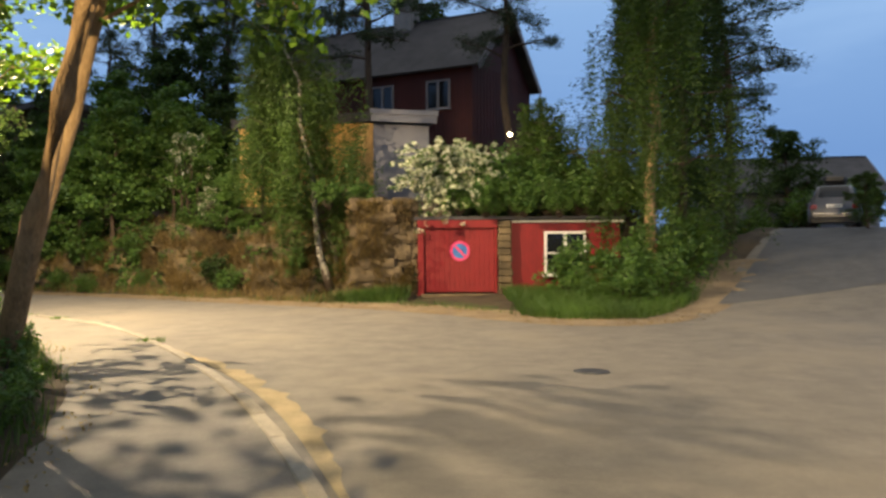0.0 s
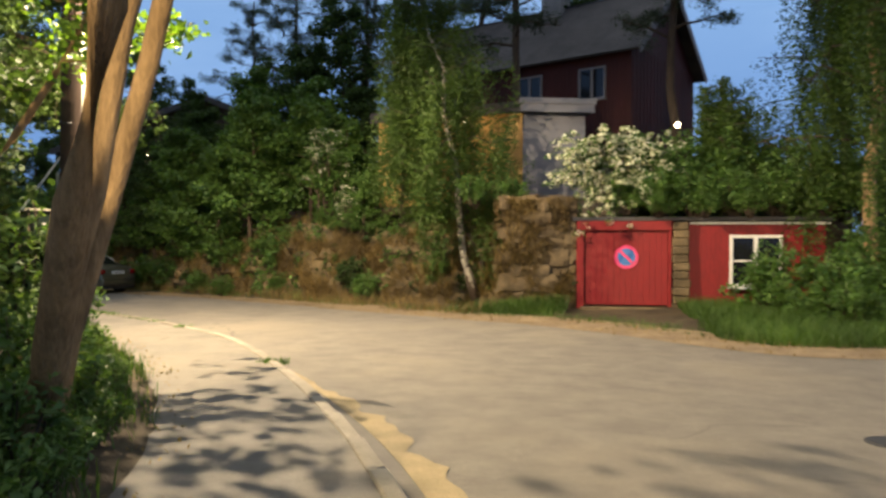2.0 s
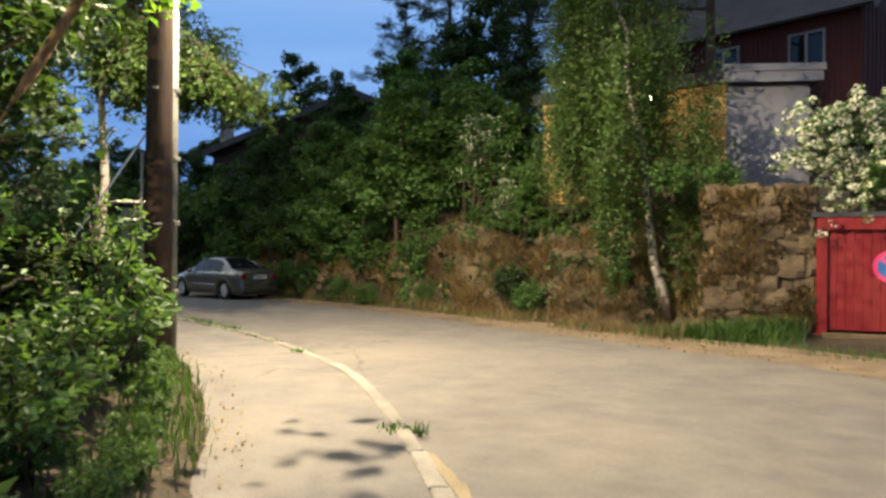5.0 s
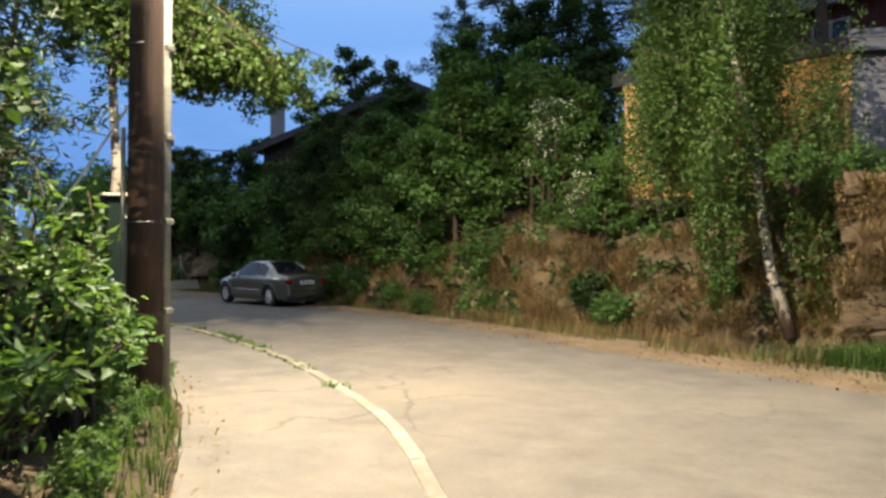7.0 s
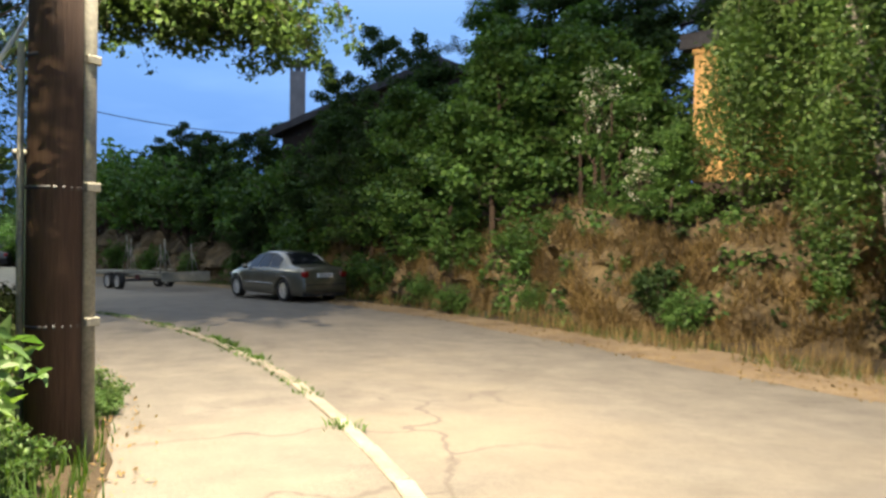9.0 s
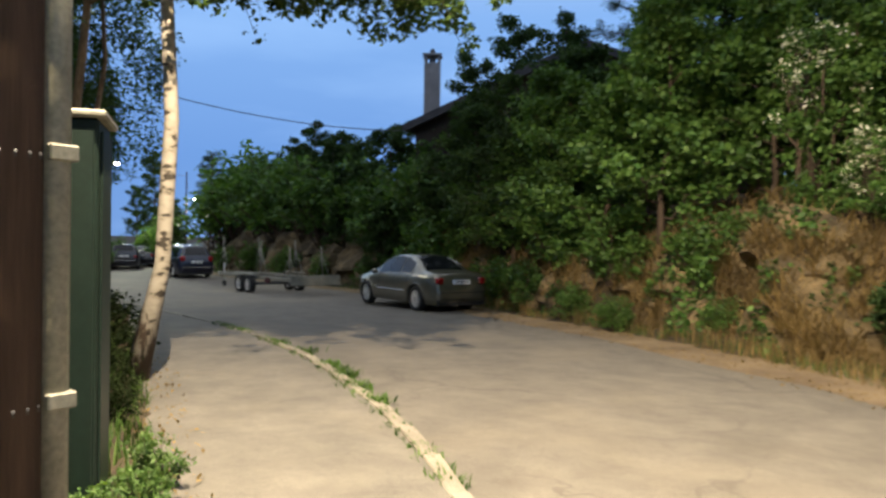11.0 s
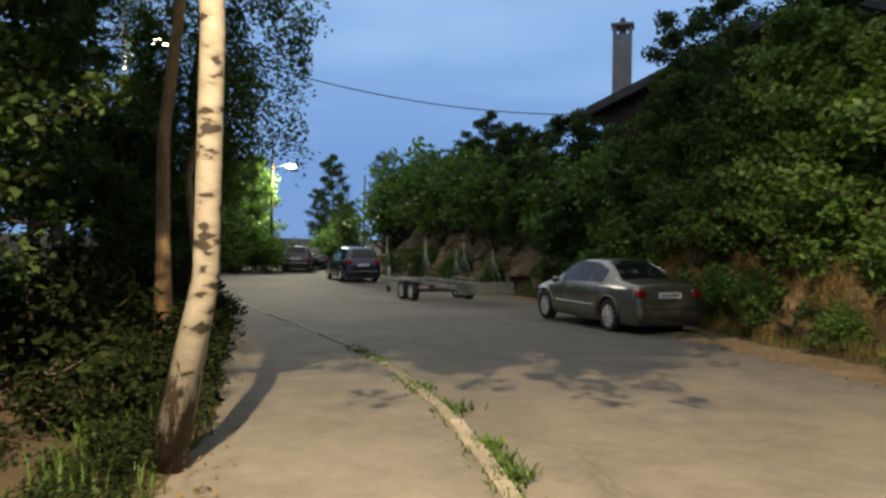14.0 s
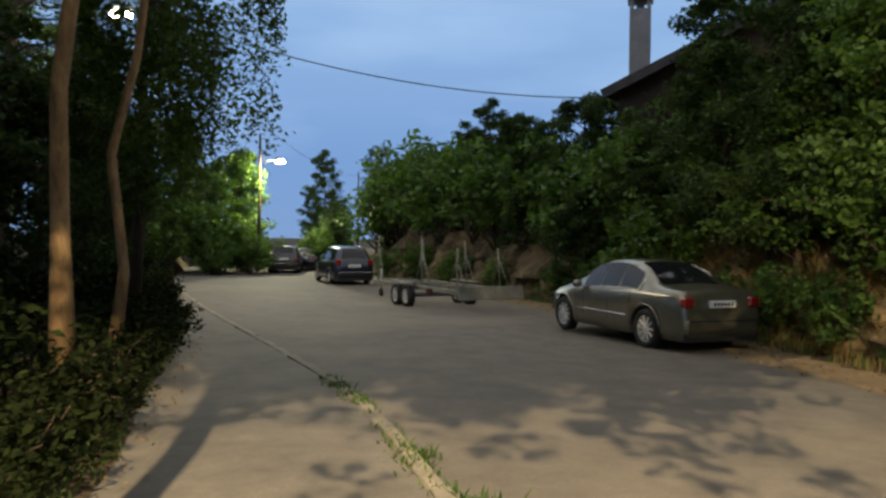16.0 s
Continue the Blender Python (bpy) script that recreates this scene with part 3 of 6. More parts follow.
# kerb stones, laid end to end
kerb_thing = thing("kerb", "row of low pale granite kerb stones with weeds in the joints", "kerb", kind="structure")
mid_line = resample(KERB, 0.02)
kd = np.concatenate([[0], np.cumsum(np.hypot(*np.diff(mid_line, axis=0).T))])
stone_meshes = []
for k in range(5):
    bm = boxed(-0.435, 0.435, -0.065, 0.065, -0.12, 0.075, 0.014)
    for v in bm.verts:
        v.co += Vector((rng.uniform(-0.008, 0.008), rng.uniform(-0.006, 0.006), rng.uniform(-0.006, 0.006)))
    me = bpy.data.meshes.new("kerb_stone")
    bm.to_mesh(me)
    bm.free()
    stone_meshes.append(me)
s, k = 12.0, 0
while s < kd[-1] - 1:
    x, y = np.interp(s, kd, mid_line[:, 0]), np.interp(s, kd, mid_line[:, 1])
    x2, y2 = np.interp(s + 0.3, kd, mid_line[:, 0]), np.interp(s + 0.3, kd, mid_line[:, 1])
    ob = part("kerb_stone", stone_meshes[k % 5], "kerb", kerb_thing)
    turn = math.degrees(math.atan2(y2 - y, x2 - x))
    nx_, ny_ = (y2 - y) / 0.3, -(x2 - x) / 0.3
    ob.matrix_world = pose(x + 0.02 * nx_, y + 0.02 * ny_, float(street(x, y)) + rng.uniform(-0.012, 0.008), rng.uniform(-2, 2), rng.uniform(-0.8, 0.8), turn + rng.uniform(-1, 1))
    s += 0.90
    k += 1


def at_ground(x, y):
    return float(ground_height(np.array(x), np.array(y)))


# ---- garage and stone wall ----
GY0 = 21.95
gz = -0.07
garage = thing("garage", "red painted wooden garage set into the bank, plain door shut", "garage", place=(0, GY0, gz))
part("wall", boxed(-0.73, -0.6, 0.02, 2.4, 0, 2.17), "red", garage)
part("wall", boxed(1.98, 5.1, 0.12, 0.27, -0.05, 2.14), "red", garage)
part("wall", boxed(-0.73, 5.1, 2.3, 2.45, 0, 2.16), "red", garage)
part("wall", boxed(4.97, 5.1, 0.275, 2.295, -0.05, 2.14), "red", garage)
part("roof", boxed(-0.83, 5.25, -0.05, 2.6, 2.18, 2.27), "roof", garage)
part("lintel", boxed(-0.72, 1.56, -0.03, 0.12, 1.94, 2.175, 0.01), "red", garage)
gdoor = thing("door", "", "", "")
gdoor.parent = garage
gdoor.matrix_parent_inverse = Matrix()
gdoor.matrix_basis = Matrix()
for k in range(14):
    w = 2.0 / 14
    part("plank", boxed(-0.53 + k * w + 0.002, -0.53 + (k + 1) * w - 0.002, 0.06 + 0.003 * (k % 2), 0.10, 0.10, 1.93, 0.003), "red", gdoor)
part("jamb", boxed(-0.68, -0.545, 0.0, 0.14, 0.03, 1.935, 0.008), "red", garage)
part("jamb", boxed(1.48, 1.55, 0.0, 0.14, 0.03, 1.935, 0.008), "red", garage)
part("threshold", boxed(-0.65, 1.55, -0.12, 0.16, -0.06, 0.05, 0.01), "stone", garage)
pier = new("pier")
pier.parent = garage
tagged(pier, "rough stone pier")
for k in range(11):
    part("stone", boxed(1.57 + rng.uniform(-0.03, 0.03), 1.98 + rng.uniform(-0.04, 0.04), -0.10 + rng.uniform(-0.03, 0.03), 0.35, k * 0.2 - 0.05, k * 0.2 + 0.148, 0.03), "stone", pier)
# no-parking disc painted on the door
disc = bmesh.new()
bmesh.ops.create_cone(disc, cap_ends=True, segments=36, radius1=0.29, radius2=0.29, depth=0.012, matrix=pose(0.48, 0.045, 1.28, 90, 0, 0))
M["sign_red"] = plain("sign_red", (0.55, 0.03, 0.12), 0.5)
M["sign_blue"] = plain("sign_blue", (0.02, 0.10, 0.30), 0.5)
sign = thing("road_sign", "round blue no-parking sign with a red ring and slash", "sign", place=(0, GY0, gz))
part("ring", disc, "sign_red", sign)
disc = bmesh.new()
bmesh.ops.create_cone(disc, cap_ends=True, segments=36, radius1=0.215, radius2=0.215, depth=0.012, matrix=pose(0.48, 0.040, 1.28, 90, 0, 0))
part("face", disc, "sign_blue", sign)
part("slash", boxed(-0.21, 0.21, -0.006, 0.006, -0.03, 0.03, 0, pose(0.48, 0.032, 1.28, 0, 45, 0)), "sign_red", sign)


def window(name, x, y, z, w, h, parent, cols=2, rows=2, rz=0, frame_w=0.07, label="", paint="white"):
    """A white casement window with glazing bars, facing -y of its own."""
    win = new(name)
    win.parent = parent
    win.matrix_basis = pose(x, y, z, 0, 0, rz)
    if label:
        tagged(win, label)
    bm = bmesh.new()
    f = frame_w
    box(bm, -w / 2, -w / 2 + f, -0.05, 0.05, 0, h, None, 0.006)
    box(bm, w / 2 - f, w / 2, -0.05, 0.05, 0, h, None, 0.006)
    box(bm, -w / 2 + f, w / 2 - f, -0.048, 0.05, 0, f, None, 0.006)
    box(bm, -w / 2 + f, w / 2 - f, -0.048, 0.05, h - f, h, None, 0.006)
    for i in range(1, cols):
        cx = -w / 2 + i * w / cols
        box(bm, cx - 0.045, cx + 0.045, -0.046, 0.04, f, h - f)
    part("window_frame", bm, paint, win)
    bars = bmesh.new()
    for j in range(1, rows):
        box(bars, -w / 2 + f, w / 2 - f, -0.03, 0.03, j * h / rows - 0.018, j * h / rows + 0.018)
    part("glazing_bar", bars, paint, win)
    for i in range(cols):
        part("pane", boxed(-w / 2 + f + i * (w - 2 * f) / cols, -w / 2 + f + (i + 1) * (w - 2 * f) / cols, 0.0, 0.012, f, h - f), "glass", win)
    part("window_sill", boxed(-w / 2 - 0.06, w / 2 + 0.06, -0.12, 0.05, -0.05, 0.0, 0.006), paint, win)
    return win


window("window", 3.52, 0.10, 0.58, 1.20, 1.25, garage, 2, 2, label="white two-leaf window with pale curtain behind")
part("curtain", boxed(2.98, 4.06, 0.114, 0.118, 0.66, 1.76), "white", garage)
part("trim", boxed(1.99, 5.2, 0.06, 0.12, 2.09, 2.15), "white", garage)

# rough stone wall beside the garage, stone by stone
wall = thing("stone_wall", "old retaining wall of rough brown fieldstones", "wall", kind="structure")
part("core", boxed(-2.6, -0.75, GY0 + 0.35, GY0 + 1.2, -0.3, 2.62), "rock", wall)
shapes = []
for k in range(9):
    bm = boxed(-0.5, 0.5, -0.5, 0.5, -0.5, 0.5)
    bmesh.ops.subdivide_edges(bm, edges=bm.edges[:], cuts=2, use_grid_fill=True)
    for v in bm.verts:
        q = v.co.copy()
        round_off = 0.86 + 0.14 * (1 - (abs(q.x) + abs(q.z)) ** 2)
        v.co = Vector((q.x * (0.97 + 0.10 * noise.noise(q * 2 + Vector((k * 3, 0, 0)))), q.y * round_off * (1 + 0.22 * noise.noise(q * 2.6 + Vector((0, k * 3, 0)))), q.z * (0.97 + 0.12 * noise.noise(q * 2 + Vector((0, 0, k * 3))))))
    bmesh.ops.bevel(bm, geom=[e for e in bm.edges if e.calc_face_angle(0) > 0.9], offset=0.045, segments=1, affect="EDGES")
    me = bpy.data.meshes.new("stone")
    bm.to_mesh(me)
    bm.free()
    shapes.append(me)
zrow = -0.1
while zrow < 2.5:
    h = rng.uniform(0.26, 0.46)
    x = -2.75 + 0.06 * zrow + rng.uniform(-0.2, 0.2)
    while x < -0.83:
        w = min(rng.uniform(0.26, 0.85), -0.74 - x)
        if w > 0.12:
            ob = part("stone", shapes[int(rng.integers(9))], "stone", wall)
            lean = 0.16 * (x + 4.0) / 3
            ob.matrix_world = pose(x + w / 2, GY0 + 0.28 + rng.uniform(-0.07, 0.07), zrow + h / 2 + rng.uniform(-0.05, 0.05), rng.uniform(-4, 4), rng.uniform(-7, 7), rng.uniform(-5, 5)) @ Matrix.Diagonal((w * 1.10, 0.5, h * 1.13, 1))
        x += w
    zrow += h


# ---- buildings on the bank ----
def gable_house(name, label, corner, rz, length, depth, base, eave, ridge, wall_mat, over=0.45, board="render"):
    """A house with a ridge along its own x; its front is y = 0, the corner at its right-hand front."""
    h = thing(name, label, "house", place=(*corner, 0), rz=rz)
    part("wall", boxed(-length, 0, 0, 0.2, base, eave), wall_mat, h)
    part("wall", boxed(-length, 0, depth - 0.2, depth, base, eave), wall_mat, h)
    for x0 in (-length, -0.2):
        bm = bmesh.new()
        prof = [(0.2, base), (depth - 0.2, base), (depth - 0.2, eave), (depth / 2, ridge - 0.12), (0.2, eave)]
        a = [bm.verts.new((x0, y, z)) for y, z in prof]
        b = [bm.verts.new((x0 + 0.2, y, z)) for y, z in prof]
        bm.faces.new(a)
        bm.faces.new(b[::-1])
        for i in range(5):
            bm.faces.new((a[i], b[i], b[(i + 1) % 5], a[(i + 1) % 5]))
        bmesh.ops.recalc_face_normals(bm, faces=bm.faces[:])
        part("gable", bm, wall_mat, h)
    run = depth / 2
    slope = math.degrees(math.atan2(ridge - eave, run))
    hyp = math.hypot(run, ridge - eave) + over
    roof = new("roof")
    roof.parent = h
    for side in (0, 1):
        m = pose(-length / 2, run, ridge, 0, 0, 180 * side) @ pose(0, 0, 0, slope, 0, 0)
        part("slope", boxed(-length / 2 - over, length / 2 + over, -hyp, 0, 0.0, 0.09, 0, m), "roof", roof)
        n = 16
        for k in range(n):
            bm = boxed(-length / 2 - over, length / 2 + over, -hyp + k * hyp / n, -hyp + (k + 1) * hyp / n + 0.03, 0.092, 0.118, 0, m @ pose(0, 0, 0.0, 1.2, 0, 0))
            if side == 0:
                part("tile_course", bm, "roof", roof)
            else:
                bm.free()
        for x0 in (-length / 2 - over - 0.04, length / 2 + over):
            part("bargeboard", boxed(x0, x0 + 0.04, -hyp, 0, -0.16, 0.13, 0, m), board, roof)
    part("ridge_cap", boxed(-length - over, over, run - 0.12, run + 0.12, ridge + 0.07, ridge + 0.15), "roof", roof)
    return h


house = gable_house("house", "dark red two-storey wooden house with a dark tiled gable roof", (1.25, 32.0), -28, 11.5, 6.5, 2.5, 9.0, 11.85, "red_dark")
# white frames dimmed to render grey, as this front lies in shade
for wx in (-1.6, -4.4, -8.2):
    window("window", wx, -0.03, 7.1, 1.15, 1.25, house, 2, 1, paint="render")
for k in range(70):
    part("board", boxed(-11.45 + k * 0.1643, -11.45 + k * 0.1643 + 0.035, -0.022, 0.0, 5.6, 9.0), "red_dark", house)
for k in range(20):
    part("board", boxed(0.0, 0.022, 0.15 + k * 0.33, 0.19 + k * 0.33, 3.6, 9.0), "red_dark", house)
part("chimney", boxed(-5.5, -4.5, 2.7, 3.5, 10.5, 13.4, 0.02), "concrete", house)

annex = thing("annex", "flat-roofed annex with pale rendered wall and ochre boarded front", "building", place=(-2.4, 26.6, 0))
side = new("side")
side.parent = annex
side.matrix_basis = pose(0, 0, 0, 0, 0, 15)
# this wall's shade comes from the dimmed render colour
part("wall", boxed(0.0, 1.98, 0.0, 0.2, 2.4, 5.6), "render", side, "pale grey rendered wall, shade mixed into its colour")
part("fascia", boxed(-0.12, 2.2, -0.30, -0.22, 5.62, 5.88), "render", side)
part("fascia", boxed(-0.16, 2.25, -0.34, -0.25, 5.88, 6.05), "render", side)
bm = bmesh.new()
roof_line = [(-5.3, 1.3), (-0.1, -0.25), (2.1, 0.35), (1.0, 5.8), (-4.2, 6.2)]
low, high = [bm.verts.new((x, y, 5.62)) for x, y in roof_line], [bm.verts.new((x, y, 5.95)) for x, y in roof_line]
bm.faces.new(low[::-1])
bm.faces.new(high)
for i in range(5):
    bm.faces.new((low[i], low[(i + 1) % 5], high[(i + 1) % 5], high[i]))
part("roof", bm, "roof", annex)
front = new("front")
front.parent = annex
front.matrix_basis = pose(0, 0.02, 0, 0, 0, 164.6)
for k in range(33):
    part("board", boxed(k * 0.157 + 0.004, k * 0.157 + 0.153, -0.03 - 0.012 * (k % 2), 0.03, 2.75, 5.51), "yellow", front)
part("top_rail", boxed(-0.02, 5.2, -0.06, 0.09, 5.51, 5.61), "yellow", front)
part("base_beam", boxed(-0.02, 5.2, -0.06, 0.12, 2.5, 2.76), "bark_dark", front)
lamp = thing("wall_lamp", "small lit wall lamp under the annex eaves", "lamp", place=(-4.2, 26.35, 5.35))
bm = bmesh.new()
bmesh.ops.create_uvsphere(bm, u_segments=12, v_segments=8, radius=0.05)
part("bulb", bm, "lamp_warm", lamp)
lamp2 = thing("wall_lamp", "bright wall lamp on the dark red house", "lamp", place=(2.55, 29.0, 5.5))
bm = bmesh.new()
bmesh.ops.create_uvsphere(bm, u_segments=14, v_segments=10, radius=0.075)
part("bulb", bm, "lamp_warm", lamp2)
part("bracket", boxed(-0.03, 0.03, 0.0, 0.5, 0.12, 0.18), "dark", lamp2)

house2 = gable_house("house", "dark wooden house behind trees with a tall rendered chimney", (-26.4, 37.4), -72.5, 10.0, 14.0, 2.5, 6.2, 9.0, "brown", board="roof")
chim = thing("chimney", "tall grey rendered chimney with a capped top", "chimney", place=(-26.65, 38.75, 0), rz=36)
part("shaft", boxed(-0.34, 0.34, -0.34, 0.34, 5.0, 9.0, 0.02), "concrete", chim)
for sx in (-0.28, 0.28):
    for sy in (-0.28, 0.28):
        part("post", boxed(sx - 0.06, sx + 0.06, sy - 0.06, sy + 0.06, 9.0, 9.3), "concrete", chim)
part("flue", boxed(-0.13, 0.13, -0.13, 0.13, 9.0, 9.3), "concrete", chim)
part("cap", boxed(-0.41, 0.41, -0.41, 0.41, 9.3, 9.4, 0.02), "concrete", chim)
bm = bmesh.new()
bmesh.ops.create_cone(bm, cap_ends=True, segments=12, radius1=0.16, radius2=0.07, depth=0.26, matrix=pose(0, 0, 9.53))
part("cowl", bm, "dark", chim)
for px, py, pz in ((-18.5, 39.5, 5.3), (-22.3, 38.4, 5.9)):
    pl = thing("porch_lamp", "small lit porch lamp on the house wall", "lamp", "porch lamps", place=(px, py, pz), rz=17.5)
    bm = bmesh.new()
    bmesh.ops.create_uvsphere(bm, u_segments=12, v_segments=8, radius=0.11)
    part("bulb", bm, "lamp_warm", pl)
    part("bracket", boxed(-0.02, 0.02, 0.0, 0.35, 0.08, 0.12), "dark", pl)


# ---- trees and bushes ----
def tree(name, label, base, lean, height, r0, first, limbs, reach, bark, leaf, leaf_size, per, clump_r, droop=0.0, rise=0.35, sub=5, hang=0.0, width=0.55, crown_top=1.0, category="tree", group="", seeded=0, taper=0.25, crook=0.008):
    """A tapered trunk with limbs and twigs; leaves sit in clumps along the twigs, or hang in strings."""
    global rng
    keep, rng = rng, np.random.default_rng(seeded)
    t = thing(name, label, category, group, place=base)
    top = np.array((lean[0], lean[1], height))
    trunk = bend((0, 0, -0.15), top, 0, height * crook, 9)
    radii = np.linspace(1, taper, 9) * r0
    radii[0] *= 1.45
    lines, pts = [(trunk, radii)], []
    for k in range(limbs):
        f = first + (1 - first) * (k + rng.uniform(0, 0.8)) / limbs
        f = min(f, 0.98)
        p = np.array([np.interp(f, np.linspace(0, 1, 9), trunk[:, i]) for i in range(3)])
        a = k * 2.4 + rng.uniform(-0.5, 0.5)
        length = reach * (1 - 0.62 * ((f - first) / (1.0001 - first)) ** 1.3 * crown_top) * rng.uniform(0.65, 1.15)
        end = p + np.array((math.cos(a) * length, math.sin(a) * length, rise * length * rng.uniform(0.5, 1.4)))
        limb = bend(p, end, 0.08 * length, 0.05 * length, 6)
        rl = r0 * (0.3 if hang else 0.42) * (1 - 0.6 * f)
        lines.append((limb, np.linspace(rl, rl * 0.2, 6)))
        for j in range(sub):
            g = rng.uniform(0.3, 1.0)
            q = np.array([np.interp(g, np.linspace(0, 1, 6), limb[:, i]) for i in range(3)])
            d = rng.normal(size=3)
            d[2] = d[2] * 0.5 + 0.1 - droop
            e = q + d / np.linalg.norm(d) * length * rng.uniform(0.18, 0.42)
            tw = bend(q, e, 0, 0.03 * length, 4)
            lines.append((tw, np.linspace(rl * 0.3, rl * 0.08, 4)))
            for w in tw[1:]:
                pts.append(w)
                if hang:
                    n = int(rng.uniform(2, 5) * hang)
                    for i in range(n):
                        pts.append(w + np.array((rng.normal() * 0.06, rng.normal() * 0.06, -(i + 1) * 0.22)))
    part("trunk", tubes_mesh("trunk", lines[:1], 14), bark, t)
    part("branchwork", tubes_mesh("branchwork", lines[1:], 5), "bark_dark" if hang else bark, t)
    part("crown", leaves_mesh("crown", clumps(pts, clump_r, per), leaf_size, width=width, droop=droop), leaf, t)
    rng = keep
    return t


def bush(name, label, base, size, leaf, leaf_size, per, n, clump_r, seeded, category="bush", width=0.5, flowers=0, group=""):
    """Stems that fan out of one root, with leaf clumps along them."""
    global rng
    keep, rng = rng, np.random.default_rng(seeded)
    b = thing(name, label, category, group, place=base)
    lines, pts, tips = [], [], []
    for k in range(n):
        a, f = rng.uniform(0, 2 * math.pi), rng.uniform(0.15, 1) ** 0.6
        h = size[2] * math.sqrt(max(0.05, 1 - (0.85 * f) ** 2)) * rng.uniform(0.6, 1.12)
        end = np.array((math.cos(a) * f * size[0], math.sin(a) * f * size[1], h))
        start = np.array((end[0] * 0.15, end[1] * 0.15, -0.1))
        st = bend(start, end, 0.08 * size[2], 0.04 * size[2], 6)
        lines.append((st, np.linspace(0.014, 0.004, 6) * (1 + size[2] * 0.4)))
        pts.extend(st[2:])
        pts.append((st[-1] + st[-2]) / 2)
        tips.extend((st[-1], st[-2]))
    part("stemwork", tubes_mesh("stemwork", lines, 4), "bark_dark", b)
    part("foliage", leaves_mesh("foliage", clumps(pts, clump_r, per), leaf_size, width=width), leaf, b)
    if flowers:
        part("blossom", leaves_mesh("blossom", clumps(tips, clump_r * 0.9, flowers), leaf_size * 0.55, width=0.9), "blossom", b, "white flower clusters")
    rng = keep
    return b


# slim trees at the path
tree("tree", "slim leaning tree with bright green leaves beside the footpath", (-4.07, 6.80, 0.05), (2.95, -2.2), 7.2, 0.108, 0.50, 20, 2.3, "bark", "leaf_bright", 0.12, 13, 0.34, 0.25, 0.30, 6, width=0.75, seeded=11, taper=0.6, crook=0.002)
tree("tree", "slim leaning tree stem with pale bark beside the footpath", (-3.98, 6.56, 0.1), (1.85, 0.29), 7.4, 0.07, 0.48, 16, 2.4, "bark", "leaf_bright", 0.12, 13, 0.34, 0.25, 0.3, 6, width=0.75, seeded=12, taper=0.6, crook=0.003)
tree("tree", "slim leaning tree stem beside the footpath", (-4.3, 7.2, 0.1), (2.05, 0.0), 7.2, 0.078, 0.48, 14, 2.4, "bark", "leaf_bright", 0.12, 13, 0.34, 0.25, 0.3, 6, width=0.75, seeded=13, taper=0.6, crook=0.004)
tree("tree", "young unseen leafy tree added to shade the footpath, leaves lit yellow-green", (-8.3, 10.4, 0.8), (2.6, 0.9), 5.6, 0.06, 0.52, 16, 2.0, "bark", "leaf_bright", 0.12, 11, 0.34, 0.3, 0.15, 7, width=0.75, seeded=14, taper=0.4)
# birch at the path
path_birch = tree("birch_tree", "leaning birch with white bark and dark marks beside the footpath", (-14.22, 17.78, -0.05), (1.25, 0.5), 12.0, 0.098, 0.42, 28, 3.0, "birch", "leaf_birch", 0.09, 34, 0.28, 0.4, 0.10, 7, hang=0.9, seeded=21)
# its long limbs that hang out over the road
keep_rng, rng = rng, np.random.default_rng(26)
lines, leaf_at = [], []
for k in range(20):
    if k < 9:
        ex, ey, ez = 0.2 + 2.4 * rng.random(), 1.2 + 2.6 * rng.random(), 5.0 + 0.5 * rng.random()
    else:
        ex, ey, ez = 1.2 + 2.4 * rng.random(), -0.6 + 2.8 * rng.random(), 4.7 + 0.6 * rng.random()
    root = np.array((0.45 + 0.015 * k, 0.2, 4.6 + 0.1 * k))
    limb = bend(root, (ex, ey, ez), 0.25, 0.08, 7)
    lines.append((limb, np.linspace(0.03, 0.008, 7)))
    for q in limb[2:]:
        for _ in range(4):
            tip = q + np.array((rng.normal() * 0.35, rng.normal() * 0.35, -rng.uniform(0.35, 0.95)))
            twig = bend(q, tip, 0.05, 0.02, 4)
            lines.append((twig, np.linspace(0.008, 0.003, 4)))
            leaf_at.extend(twig[1:])
part("limb", tubes_mesh("limb", lines, 5), "bark_dark", path_birch)
part("hanging_leaves", leaves_mesh("hanging_leaves", clumps(leaf_at, 0.17, 23), 0.085, width=0.7, droop=0.5), "leaf_birch", path_birch)
rng = keep_rng
# birch on the bank
tree("birch_tree", "birch on the rock bank with hanging green branches", (-3.42, 23.25, 0.15), (-2.1, 1.9), 10.2, 0.10, 0.26, 28, 2.2, "birch", "leaf_birch", 0.085, 10, 0.2, 0.5, 0.15, 6, hang=2.8, seeded=22)
tree("birch_tree", "slender birch on the rock bank, dark bark", (-3.1, 23.6, 0.4), (-2.6, 1.2), 7.9, 0.07, 0.40, 18, 1.9, "bark_dark", "leaf_birch", 0.09, 9, 0.26, 0.5, 0.15, 5, hang=2.0, seeded=23)
tree("birch_tree", "young birch with hanging branches before the ochre boards", (-6.3, 26.3, at_ground(-6.3, 26.3)), (0.3, 0.1), 5.8, 0.06, 0.40, 13, 1.3, "bark_dark", "leaf_birch", 0.09, 8, 0.26, 0.5, 0.15, 5, hang=2.0, seeded=24)
# unseen leafy tree added behind the first step of the walk, to shade the footpath
tree("tree", "unseen leafy tree added to shade the footpath", (-3.3, -3.0, 0.1), (0.8, 0.4), 4.8, 0.06, 0.45, 20, 1.7, "bark", "leaf_bright", 0.14, 18, 0.30, 0.25, 0.30, 6, width=0.8, seeded=15, taper=0.5)
